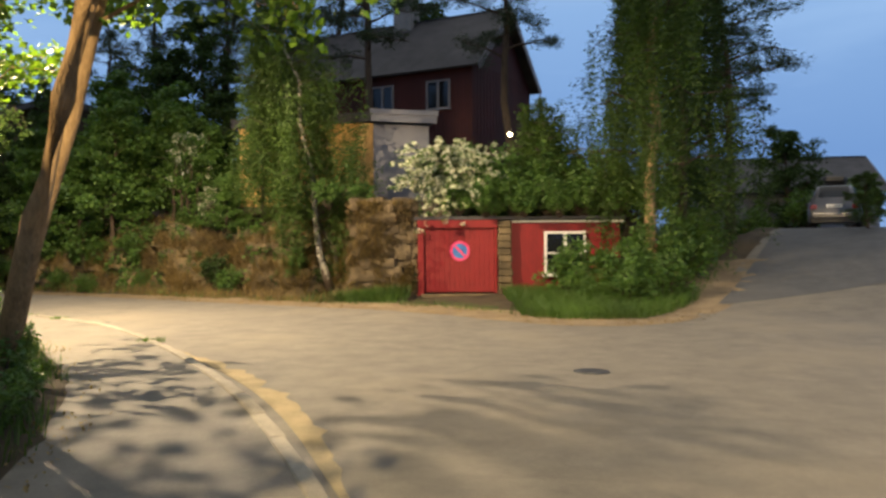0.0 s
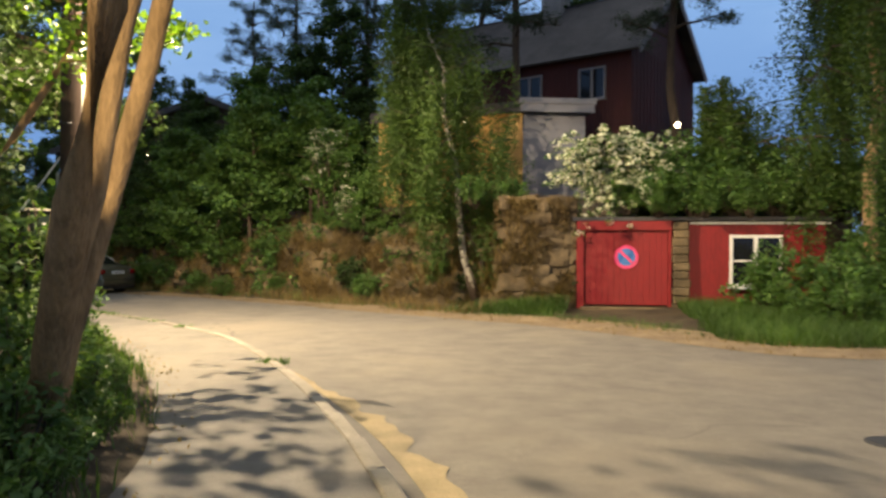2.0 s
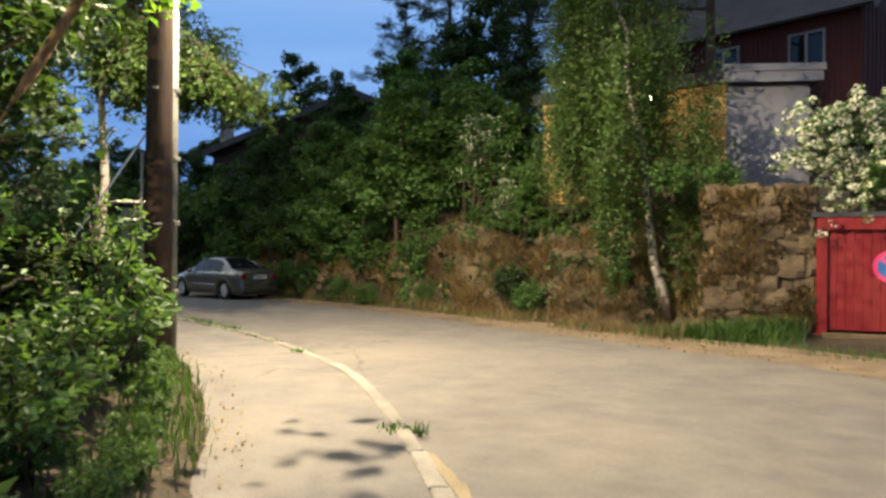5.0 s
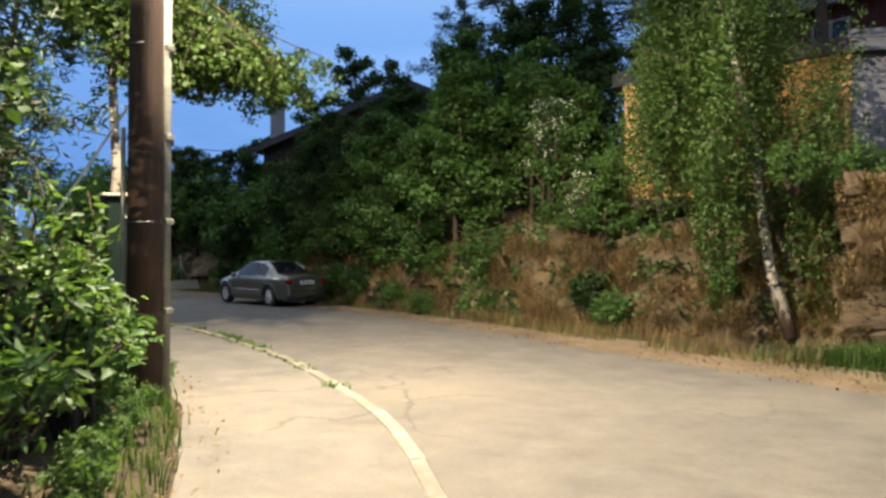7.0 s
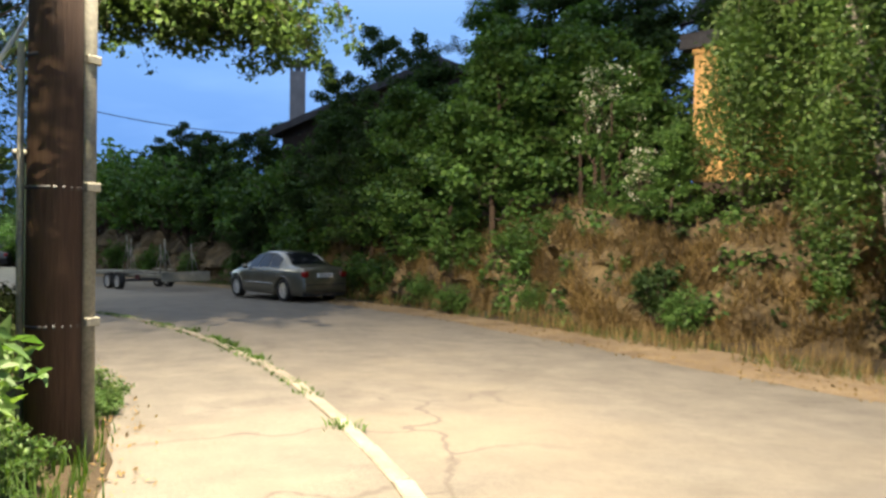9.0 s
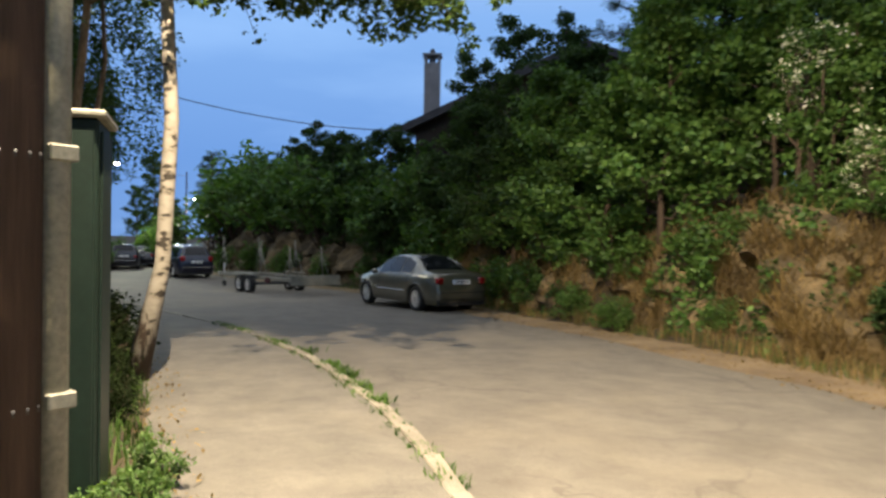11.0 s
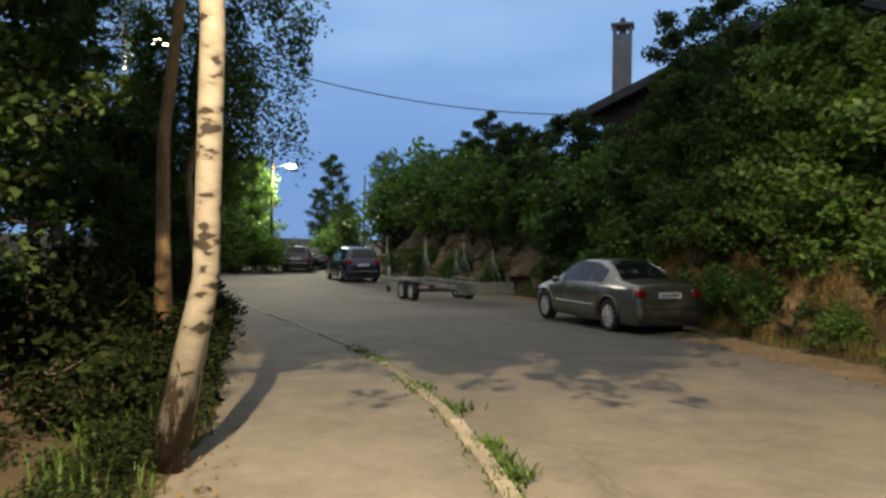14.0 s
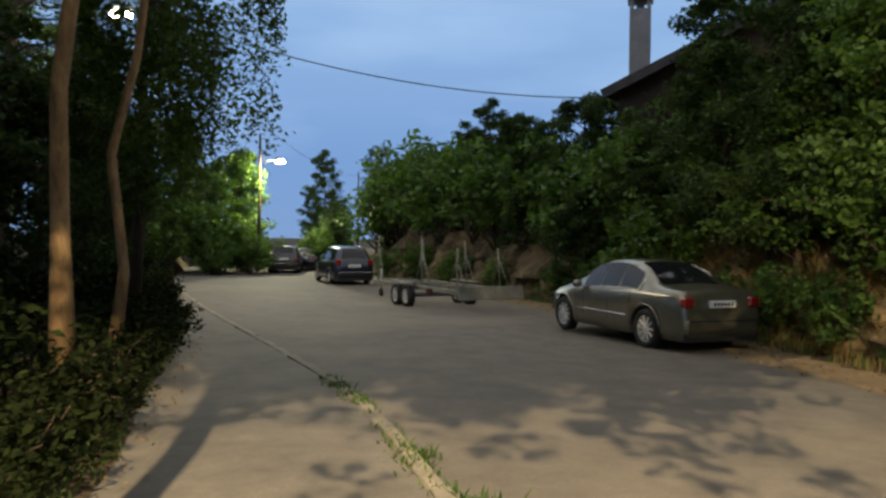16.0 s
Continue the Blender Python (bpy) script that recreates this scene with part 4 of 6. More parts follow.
# weeping birches beside the garage
for k, (x, y, z, h, r, sd) in enumerate(((5.7, 20.9, 0.05, 12.5, 2.5, 31), (7.6, 24.6, 0.6, 14, 3.0, 32), (7.4, 28.0, 2.0, 13, 2.5, 33), (9.6, 30.0, 1.8, 14, 3.0, 35), (3.5, 23.6, 2.5, 3.3, 1.5, 36))):
    # middle three get darker leaves for shade, the first a paler lit bark
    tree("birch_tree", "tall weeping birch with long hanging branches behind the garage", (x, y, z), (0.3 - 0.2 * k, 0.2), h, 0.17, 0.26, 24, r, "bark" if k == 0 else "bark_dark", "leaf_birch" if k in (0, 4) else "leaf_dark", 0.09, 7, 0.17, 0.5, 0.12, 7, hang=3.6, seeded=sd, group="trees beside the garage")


def repeat(proto, places):
    for x, y, rz, sc in places:
        c = copy_thing(proto, pose(x, y, at_ground(x, y) - 0.05, 0, 0, rz) @ Matrix.Diagonal((sc, sc, sc * (0.92 + 0.16 * ((x * 7.3 + y * 3.1) % 1)), 1)))


# pines
pine = tree("pine_tree", "tall dark pine with a bare trunk and high crown", (-13.0, 46.0, 4.0), (0.4, 0.3), 16, 0.22, 0.38, 30, 3.4, "bark_dark", "needle", 0.24, 24, 0.42, 0.0, 0.12, 6, width=0.10, seeded=41, group="pines on the hillside")
repeat(pine, ((-8.0, 42.5, 70, 0.95), (-2.9, 30.6, 130, 0.86), (2.6, 30.2, 200, 0.85), (-17.5, 47, 250, 0.95), (-22, 50, 300, 0.9), (-5.5, 40, 20, 1.0), (10.3, 27.4, 100, 0.8), (12.0, 34.5, 10, 0.9), (-11, 38.5, 45, 0.8), (-18.6, 15.6, 80, 0.75), (-22.5, 17.5, 190, 0.8), (-33.5, 21.5, 60, 0.8), (-58, 50, 60, 0.5), (-50, 44.6, 160, 0.42)))
tree("pine_tree", "dark bushy pine beside the footpath behind the utility cabinet", (-12.7, 14.1, at_ground(-12.7, 14.1)), (0.2, 0.3), 9.5, 0.12, 0.22, 30, 2.1, "bark_dark", "needle", 0.2, 26, 0.4, 0.0, 0.15, 6, width=0.12, seeded=45)
# slender stems left of the path
tree("pine_tree", "slender pine with a bare grey-brown trunk beside the footpath", (-19.45, 19.6, 0.0), (0.55, 0.3), 12, 0.10, 0.45, 18, 2.4, "bark", "needle", 0.22, 22, 0.36, 0.0, 0.12, 6, width=0.12, seeded=42)
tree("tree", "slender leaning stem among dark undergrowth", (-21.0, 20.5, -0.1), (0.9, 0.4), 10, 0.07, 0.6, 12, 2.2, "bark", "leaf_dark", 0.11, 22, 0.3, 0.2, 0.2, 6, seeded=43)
tree("birch_tree", "tall birch with drooping branches beside the street", (-25.8, 22.2, -0.1), (0.4, 0.6), 12.5, 0.13, 0.24, 24, 2.5, "bark_dark", "leaf_birch", 0.11, 18, 0.28, 0.4, 0.15, 7, hang=1.6, seeded=44)
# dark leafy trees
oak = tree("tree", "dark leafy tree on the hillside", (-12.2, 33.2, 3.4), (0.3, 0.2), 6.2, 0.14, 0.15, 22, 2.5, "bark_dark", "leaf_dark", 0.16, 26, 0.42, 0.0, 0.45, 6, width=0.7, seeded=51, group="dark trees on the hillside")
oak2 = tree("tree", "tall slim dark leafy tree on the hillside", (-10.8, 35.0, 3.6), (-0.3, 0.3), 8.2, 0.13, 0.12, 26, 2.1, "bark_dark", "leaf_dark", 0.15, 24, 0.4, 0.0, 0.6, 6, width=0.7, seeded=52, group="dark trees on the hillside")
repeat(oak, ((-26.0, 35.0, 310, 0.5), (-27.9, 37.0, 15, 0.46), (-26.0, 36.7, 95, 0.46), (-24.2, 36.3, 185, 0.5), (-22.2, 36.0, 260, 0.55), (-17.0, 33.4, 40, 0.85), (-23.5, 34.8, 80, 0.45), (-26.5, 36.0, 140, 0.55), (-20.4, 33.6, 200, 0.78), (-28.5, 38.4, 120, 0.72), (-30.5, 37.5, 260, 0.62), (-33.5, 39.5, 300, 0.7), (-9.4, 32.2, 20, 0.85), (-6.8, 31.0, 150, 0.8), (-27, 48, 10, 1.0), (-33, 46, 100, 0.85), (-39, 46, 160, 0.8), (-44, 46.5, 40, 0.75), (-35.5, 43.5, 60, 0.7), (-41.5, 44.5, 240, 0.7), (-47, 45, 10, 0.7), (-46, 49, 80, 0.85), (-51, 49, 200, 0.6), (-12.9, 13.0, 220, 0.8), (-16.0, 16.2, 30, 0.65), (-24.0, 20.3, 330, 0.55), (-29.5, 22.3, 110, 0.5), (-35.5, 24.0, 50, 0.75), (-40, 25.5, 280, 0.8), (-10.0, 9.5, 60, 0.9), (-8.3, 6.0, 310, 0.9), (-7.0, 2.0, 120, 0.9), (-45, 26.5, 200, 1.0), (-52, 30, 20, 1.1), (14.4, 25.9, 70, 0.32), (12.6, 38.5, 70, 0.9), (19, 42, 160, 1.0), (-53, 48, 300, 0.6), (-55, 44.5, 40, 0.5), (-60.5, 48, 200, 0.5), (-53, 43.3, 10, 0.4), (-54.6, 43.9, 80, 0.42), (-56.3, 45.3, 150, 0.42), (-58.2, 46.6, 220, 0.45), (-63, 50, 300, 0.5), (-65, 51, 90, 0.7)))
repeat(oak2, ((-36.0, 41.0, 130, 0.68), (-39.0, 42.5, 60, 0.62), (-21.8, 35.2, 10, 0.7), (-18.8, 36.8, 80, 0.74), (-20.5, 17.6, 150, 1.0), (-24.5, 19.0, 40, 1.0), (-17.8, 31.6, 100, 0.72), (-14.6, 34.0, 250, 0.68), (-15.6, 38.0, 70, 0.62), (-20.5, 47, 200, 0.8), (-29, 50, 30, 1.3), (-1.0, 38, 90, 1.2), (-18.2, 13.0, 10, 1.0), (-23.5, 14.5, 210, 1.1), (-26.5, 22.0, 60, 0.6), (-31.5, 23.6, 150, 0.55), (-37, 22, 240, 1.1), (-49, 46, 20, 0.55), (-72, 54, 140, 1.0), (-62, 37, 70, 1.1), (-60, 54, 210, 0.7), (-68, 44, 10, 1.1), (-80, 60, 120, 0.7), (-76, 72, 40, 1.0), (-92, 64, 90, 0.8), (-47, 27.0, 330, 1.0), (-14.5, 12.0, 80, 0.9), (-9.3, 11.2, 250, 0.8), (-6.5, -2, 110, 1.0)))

# leafy trees and bushes that the street lamp catches, along the bank
lit = tree("tree", "small leafy green tree on the rock bank", (-12.3, 28.5, 1.5), (0.2, -0.2), 4.9, 0.08, 0.1, 22, 1.55, "bark_dark", "leaf", 0.14, 22, 0.34, 0.1, 0.35, 6, width=0.7, seeded=61, group="small trees on the bank")
repeat(lit, ((-55.5, 36.3, 10, 1.3), (-52.8, 34.8, 150, 1.1), (-62.5, 41.0, 40, 1.5), (-15.4, 30.4, 190, 0.9), (-17.2, 31.6, 240, 0.8), (-14.2, 29.6, 50, 0.95), (-10.3, 29.0, 120, 0.95), (-8.6, 28.6, 200, 0.75), (-16.2, 31.0, 260, 0.9), (-13.0, 30.6, 320, 1.15), (-6.7, 29.4, 20, 0.7), (-7.7, 26.9, 65, 0.5), (-19.0, 32.6, 80, 0.7), (-11.2, 31, 33, 1.1)))
shrub = bush("bush", "dense green bush on the bank", (-11.0, 27.6, 0.5), (1.0, 0.9, 1.5), "leaf", 0.13, 18, 26, 0.22, 71, group="bushes on the bank")
repeat(shrub, ((-10.4, 26.6, 10, 0.45), (-8.3, 26.2, 70, 0.6), (-9.5, 26.8, 150, 0.5), (-8.5, 29.9, 210, 1.6), (-9.6, 31.2, 80, 1.8), (-7.2, 30.6, 300, 1.6), (-12.8, 27.3, 40, 0.5), (-14.4, 28.6, 80, 0.55), (-16.4, 29.9, 120, 0.8), (-17.6, 30.9, 200, 0.9), (-13.4, 28.9, 160, 1.0), (-6.9, 24.6, 240, 0.55), (-6.8, 25.4, 30, 0.6), (-9.2, 27.9, 300, 0.8), (-15.5, 30.2, 10, 1.2), (-4.7, 24.6, 90, 0.6), (-21.2, 32.9, 50, 0.8), (-24.5, 34.4, 140, 0.9), (-27.2, 35.7, 80, 0.9), (-31, 36.9, 220, 0.9), (-35, 38, 300, 1.0), (-39, 39.2, 60, 1.0), (-43, 40.4, 10, 1.0), (4.6, 19.2, 60, 1.0), (4.5, 18.2, 40, 0.7), (5.4, 18.9, 170, 0.85), (3.7, 18.8, 300, 0.55), (5.7, 20.4, 130, 1.1), (3.45, 20.0, 260, 1.05), (6.6, 21.2, 20, 1.1), (7.6, 23.2, 320, 1.1), (8.4, 25.2, 70, 1.1), (2.0, 23.2, 110, 0.9), (3.3, 23.4, 180, 0.85), (4.8, 23.3, 250, 0.9), (1.2, 23.6, 30, 1.1), (5.9, 23.8, 290, 1.0), (-48.5, 33.5, 0, 1.3), (-49.5, 36, 90, 1.4), (-51, 38, 180, 1.3), (-48.5, 31, 40, 1.3), (-55, 36, 130, 1.5), (-54, 42.6, 50, 1.5), (-56, 44, 150, 1.6), (-58.4, 45.8, 250, 1.7), (-61, 48, 10, 1.8), (-52.3, 42.2, 90, 1.4)))
repeat(shrub, [(x, y, (x * 97) % 360, sc) for x, y, sc in ((-20.5, 34.0, 1.6), (-22.5, 34.0, 1.7), (-24.2, 35.6, 2.0), (-26.2, 36.2, 2.0), (-28.4, 37.2, 2.2), (-30.6, 38.4, 2.3), (-32.8, 38.6, 2.5), (-35.2, 39.6, 2.6), (-37.6, 40.2, 2.8), (-40.2, 41.2, 3.0), (-42.8, 42.4, 3.0), (-45.6, 43.4, 3.2), (-48.8, 44.6, 3.2), (-47.5, 47, 3.4), (-18.6, 32.6, 1.5), (-24.5, 38.2, 2.4), (-21.0, 36.2, 2.3), (-18, 36, 2.3), (-50.5, 34.5, 2.4), (-52.5, 36.8, 1.6), (-50, 31.5, 2.4), (-54, 33, 2.8), (-47.5, 28.5, 2.2), (16.5, 34.5, 1.2), (13.2, 32.6, 1.1), (20, 37, 1.6))])
# low bush seen against the brown rock
bush("bush", "small dark bush growing out of the brown rock", (-7.4, 24.9, 0.0), (0.5, 0.4, 1.35), "leaf_dark", 0.12, 14, 14, 0.16, 72)
lilac = bush("lilac_bush", "tall bush with pale flower heads on the bank", (-9.2, 28.2, 2.4), (0.9, 0.9, 3.4), "leaf", 0.12, 14, 26, 0.24, 73, flowers=16)
repeat(lilac, ((-8.2, 27.4, 90, 0.62),))


def cascade(name, label, base, reach, rise, drop, leaf, leaf_size, n, seeded):
    """Arching stems that rise from one root and hang over towards the road, with flowers all along."""
    global rng
    keep, rng = rng, np.random.default_rng(seeded)
    b = thing(name, label, "bush", place=base)
    lines, pts, blooms = [], [], []
    for k in range(n):
        a = rng.uniform(-2.9, 0.1)
        r = reach * rng.uniform(0.25, 1.0)
        up, down = rise * rng.uniform(0.35, 1.0), drop * rng.uniform(0.0, 1.0) * max(0.0, -math.sin(a))
        st = [(math.cos(a) * r * f * 1.25, math.sin(a) * r * f * 0.7 + 0.1, up * math.sin(min(1.0, f * 1.5) * math.pi / 2) - down * f ** 3 + 0.05 * rng.normal() * f) for f in np.linspace(0, 1, 8)]
        lines.append((st, np.linspace(0.016, 0.004, 8)))
        pts.extend(np.array(st[3:]))
        blooms.extend(np.array(st[4:]))
    part("stemwork", tubes_mesh("stemwork", lines, 4), "bark_dark", b)
    part("foliage", leaves_mesh("foliage", clumps(pts, 0.16, 9), leaf_size), leaf, b)
    part("blossom", leaves_mesh("blossom", clumps(blooms, 0.12, 30), 0.05, width=0.9), "blossom", b, "white flower clusters")
    rng = keep
    return b


cascade("flowering_bush", "white blossoming bush hanging over the garage wall", (0.0, 22.35, 2.4), 1.5, 2.1, 1.75, "leaf", 0.10, 110, 74)

for x, y, z, rz, sc in ((0.5, 22.1, 2.3, 10, 0.6), (1.3, 22.0, 2.2, 60, 0.7), (2.1, 22.05, 2.15, 130, 0.75), (3.0, 22.1, 2.2, 210, 0.75), (4.0, 22.1, 2.2, 280, 0.8), (5.0, 22.1, 2.2, 330, 0.85), (6.0, 22.1, 2.2, 20, 0.9), (1.4, 22.9, 2.4, 330, 1.2), (3.4, 23.0, 2.4, 20, 1.2), (4.8, 23.0, 2.4, 85, 1.2), (1.2, 21.65, 2.2, 75, 0.4), (2.3, 21.65, 2.2, 15, 0.42), (3.3, 21.65, 2.2, 160, 0.45), (-2.4, 22.7, 2.5, 40, 0.5), (-3.4, 22.7, 2.5, 140, 0.55)):
    copy_thing(shrub, pose(x, y, z, 0, 0, rz) @ Matrix.Diagonal((sc, sc, sc, 1)))

# hedge of pinnate-leaved bushes left of the footpath
rowan = bush("bush", "leafy green bush at the footpath edge", (-5.0, 8.0, 0.05), (0.55, 0.55, 0.9), "leaf_rowan", 0.095, 11, 20, 0.14, 81, width=0.4, group="bushes beside the footpath")
repeat(rowan, ((-3.45, 5.25, 12, 0.85), (-3.25, 4.45, 77, 0.8), (-3.95, 6.5, 140, 0.9), (-4.5, 7.7, 220, 0.85), (-3.6, 6.0, 20, 0.7), (-3.77, 4.98, 30, 0.9), (-3.52, 4.08, 100, 0.8), (-4.42, 6.38, 160, 1.1), (-5.92, 9.38, 60, 1.05), (-6.72, 10.38, 200, 1.2), (-7.52, 11.28, 20, 1.35), (-8.12, 12.08, 280, 1.5), (-8.72, 12.78, 120, 1.55), (-7.12, 9.68, 250, 1.5), (-6.12, 7.98, 10, 1.3), (-10.42, 14.18, 70, 0.6), (-5.22, 6.38, 190, 1.2), (-4.52, 2.38, 150, 1.3), (-4.82, 4.68, 240, 1.2)))
shoots = bush("bush", "tall leafy shoots beside the utility pole", (-8.10, 12.55, at_ground(-8.10, 12.55)), (0.5, 0.5, 2.0), "leaf_rowan", 0.11, 7, 13, 0.16, 83, width=0.38, group="bushes beside the footpath")
repeat(shoots, ((-8.65, 13.1, 120, 0.9), (-7.8, 11.8, 240, 0.85), (-8.5, 12.5, 30, 1.05)))
# undergrowth left of the path, its shade painted into the leaf colour
under = bush("undergrowth", "leafy undergrowth beside the footpath, shade painted into its leaf colour", (-13.7, 15.1, 0.2), (0.8, 0.8, 0.55), "leaf_shaded", 0.075, 17, 22, 0.22, 82, group="undergrowth beside the footpath")
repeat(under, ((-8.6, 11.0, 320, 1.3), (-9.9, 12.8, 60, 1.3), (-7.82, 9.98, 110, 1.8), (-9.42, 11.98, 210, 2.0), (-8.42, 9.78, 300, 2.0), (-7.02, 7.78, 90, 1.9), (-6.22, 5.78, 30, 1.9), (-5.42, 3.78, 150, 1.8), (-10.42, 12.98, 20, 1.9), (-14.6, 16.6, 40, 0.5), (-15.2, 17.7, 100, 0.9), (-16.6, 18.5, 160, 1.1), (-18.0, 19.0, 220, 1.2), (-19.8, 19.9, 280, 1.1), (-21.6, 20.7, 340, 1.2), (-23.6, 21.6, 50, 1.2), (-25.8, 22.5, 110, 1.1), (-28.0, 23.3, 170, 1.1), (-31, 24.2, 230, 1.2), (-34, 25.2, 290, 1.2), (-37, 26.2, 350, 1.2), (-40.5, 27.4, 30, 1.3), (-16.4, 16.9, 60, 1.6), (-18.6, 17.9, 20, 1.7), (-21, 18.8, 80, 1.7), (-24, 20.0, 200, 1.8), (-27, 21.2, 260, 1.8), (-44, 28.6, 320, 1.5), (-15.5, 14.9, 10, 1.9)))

edge = resample(LEFT, 0.55)
weeds = [(x - 0.22 - 0.18 * rng.random(), y - 0.22 - 0.18 * rng.random(), 360 * rng.random(), rng.uniform(0.26, 0.5)) for x, y in edge if y > 3 and x > -9.5]
repeat(rowan, weeds + [(-10.55, 15.75, 10, 0.42), (-10.2, 15.45, 80, 0.36), (-9.9, 15.0, 170, 0.4)])
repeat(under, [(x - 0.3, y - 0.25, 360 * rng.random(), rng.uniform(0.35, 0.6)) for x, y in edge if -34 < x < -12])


# ---- rock faces ----
def rock_face(name, label, line, out, depth, height, seed_off, keep):
    """A broken rock face that follows a line; keep(x, y) bounds it."""
    pts = [p for p in line if keep(*p)]
    pts = np.array(pts)
    t = np.gradient(pts, axis=0)
    t /= np.linalg.norm(t, axis=1)[:, None]
    nrm = np.stack([t[:, 1], -t[:, 0]], 1)
    rows = 24
    verts = []
    for i, (p, q) in enumerate(zip(pts, nrm)):
        for j in range(rows):
            h = j / (rows - 1)
            s = Vector((p[0] * 0.55, p[1] * 0.55, h * 1.6 + seed_off))
            n1 = noise.fractal(s, 1.0, 2.1, 5)
            n2 = noise.cell(Vector((p[0] * 1.5 + h * 0.8, p[1] * 1.5, h * 3.1 + seed_off)))
            o = out + float(recess(p[0])) + depth * h ** 1.3 - 0.66 * n1 - 0.34 * n2 * math.sin(math.pi * min(1, h * 1.2))
            hh = height * (1 + 0.28 * noise.noise(Vector((p[0] * 0.5, p[1] * 0.5, seed_off))))
            z = float(street(p[0], p[1])) - 0.1 + hh * h + 0.12 * noise.noise(Vector((p[0] * 1.7, p[1] * 1.7, h * 4)))
            verts.append((p[0] + q[0] * o, p[1] + q[1] * o, z))
    faces = [(i * rows + j, i * rows + j + 1, (i + 1) * rows + j + 1, (i + 1) * rows + j) for i in range(len(pts) - 1) for j in range(rows - 1)]
    return tagged(part(name, mesh_from(name, verts, faces, False), "rock"), label, "rock", kind="structure")


fine_far = resample(FAR, 0.16)
bank_rock = rock_face("rock_bank", "broken brown rock face with dry grass along the road", fine_far, 1.0, 1.3, 2.5, 2.0, lambda x, y: -46 < x < -2.3)
fine_left = resample(LEFT[::-1], 0.16)
rock_face("rock_outcrop", "low brown rock outcrop beside the footpath", fine_left, 1.1, 1.2, 1.25, 9.0, lambda x, y: 2 < y < 13.6)


# ---- vehicles ----
M["paint_grey"] = plain("grey_green_metallic_paint", (0.165, 0.155, 0.112), 0.28, 0.62, 0.5, 0.8)
M["paint_black"] = plain("black_car_paint", (0.010, 0.010, 0.016), 0.28, 0.2, 0.5, 0.7)
M["paint_blue"] = plain("dark_blue_car_paint", (0.008, 0.009, 0.022), 0.28, 0.2, 0.5, 0.7)
M["paint_hill"] = plain("grey_car_paint", (0.07, 0.07, 0.078), 0.4, 0.4, 0.5, 0.4)
M["chrome"] = plain("chrome_trim", (0.62, 0.61, 0.58), 0.18, 1.0)
M["alloy"] = plain("alloy_rim", (0.74, 0.73, 0.69), 0.32, 0.25)
M["tail_red"] = plain("red_tail_lamp", (0.24, 0.008, 0.010), 0.15, 0.0, 0.7, 0.5)
M["plate_white"] = plain("number_plate", (0.75, 0.76, 0.74), 0.4)
M["well"] = plain("wheel_well", (0.006, 0.006, 0.006), 0.9)


def wheel(parent, x, y, r, side, spokes=10):
    """Tyre and alloy rim; side is +1 or -1, the way its face looks."""
    w = new("wheel")
    w.parent = parent
    w.matrix_basis = pose(x, y, r) @ pose(0, 0, 0, 0, 0, 0 if side > 0 else 180)
    seg, prof = 28, [(0.66, 0.09), (0.70, 0.105), (0.90, 0.105), (0.985, 0.075), (1.0, 0.0), (0.985, -0.09), (0.66, -0.10)]
    verts, faces = [], []
    for k in range(seg):
        a = 2 * math.pi * k / seg
        for q, d in prof:
            verts.append((math.cos(a) * q * r, d, math.sin(a) * q * r))
    n = len(prof)
    for k in range(seg):
        for j in range(n - 1):
            faces.append((k * n + j, k * n + j + 1, ((k + 1) % seg) * n + j + 1, ((k + 1) % seg) * n + j))
    part("tyre", mesh_from("tyre", verts, faces, True), "black", w)
    bm = bmesh.new()
    bmesh.ops.create_cone(bm, cap_ends=False, segments=28, radius1=0.68 * r, radius2=0.66 * r, depth=0.15, matrix=pose(0, 0.02, 0, 90, 0, 0))
    bmesh.ops.create_cone(bm, cap_ends=True, segments=14, radius1=0.13 * r, radius2=0.10 * r, depth=0.04, matrix=pose(0, 0.085, 0, -90, 0, 0))
    for k in range(spokes):
        box(bm, 0.10 * r, 0.67 * r, -0.016, 0.012, -0.016, 0.016, pose(0, 0.075, 0, 0, 360 * k / spokes, 0), 0.006)
    part("rim", bm, "alloy", w)
    bm = bmesh.new()
    bmesh.ops.create_cone(bm, cap_ends=True, segments=24, radius1=0.66 * r, radius2=0.66 * r, depth=0.01, matrix=pose(0, 0.0, 0, 90, 0, 0))
    part("brake_disc", bm, "dark", w)


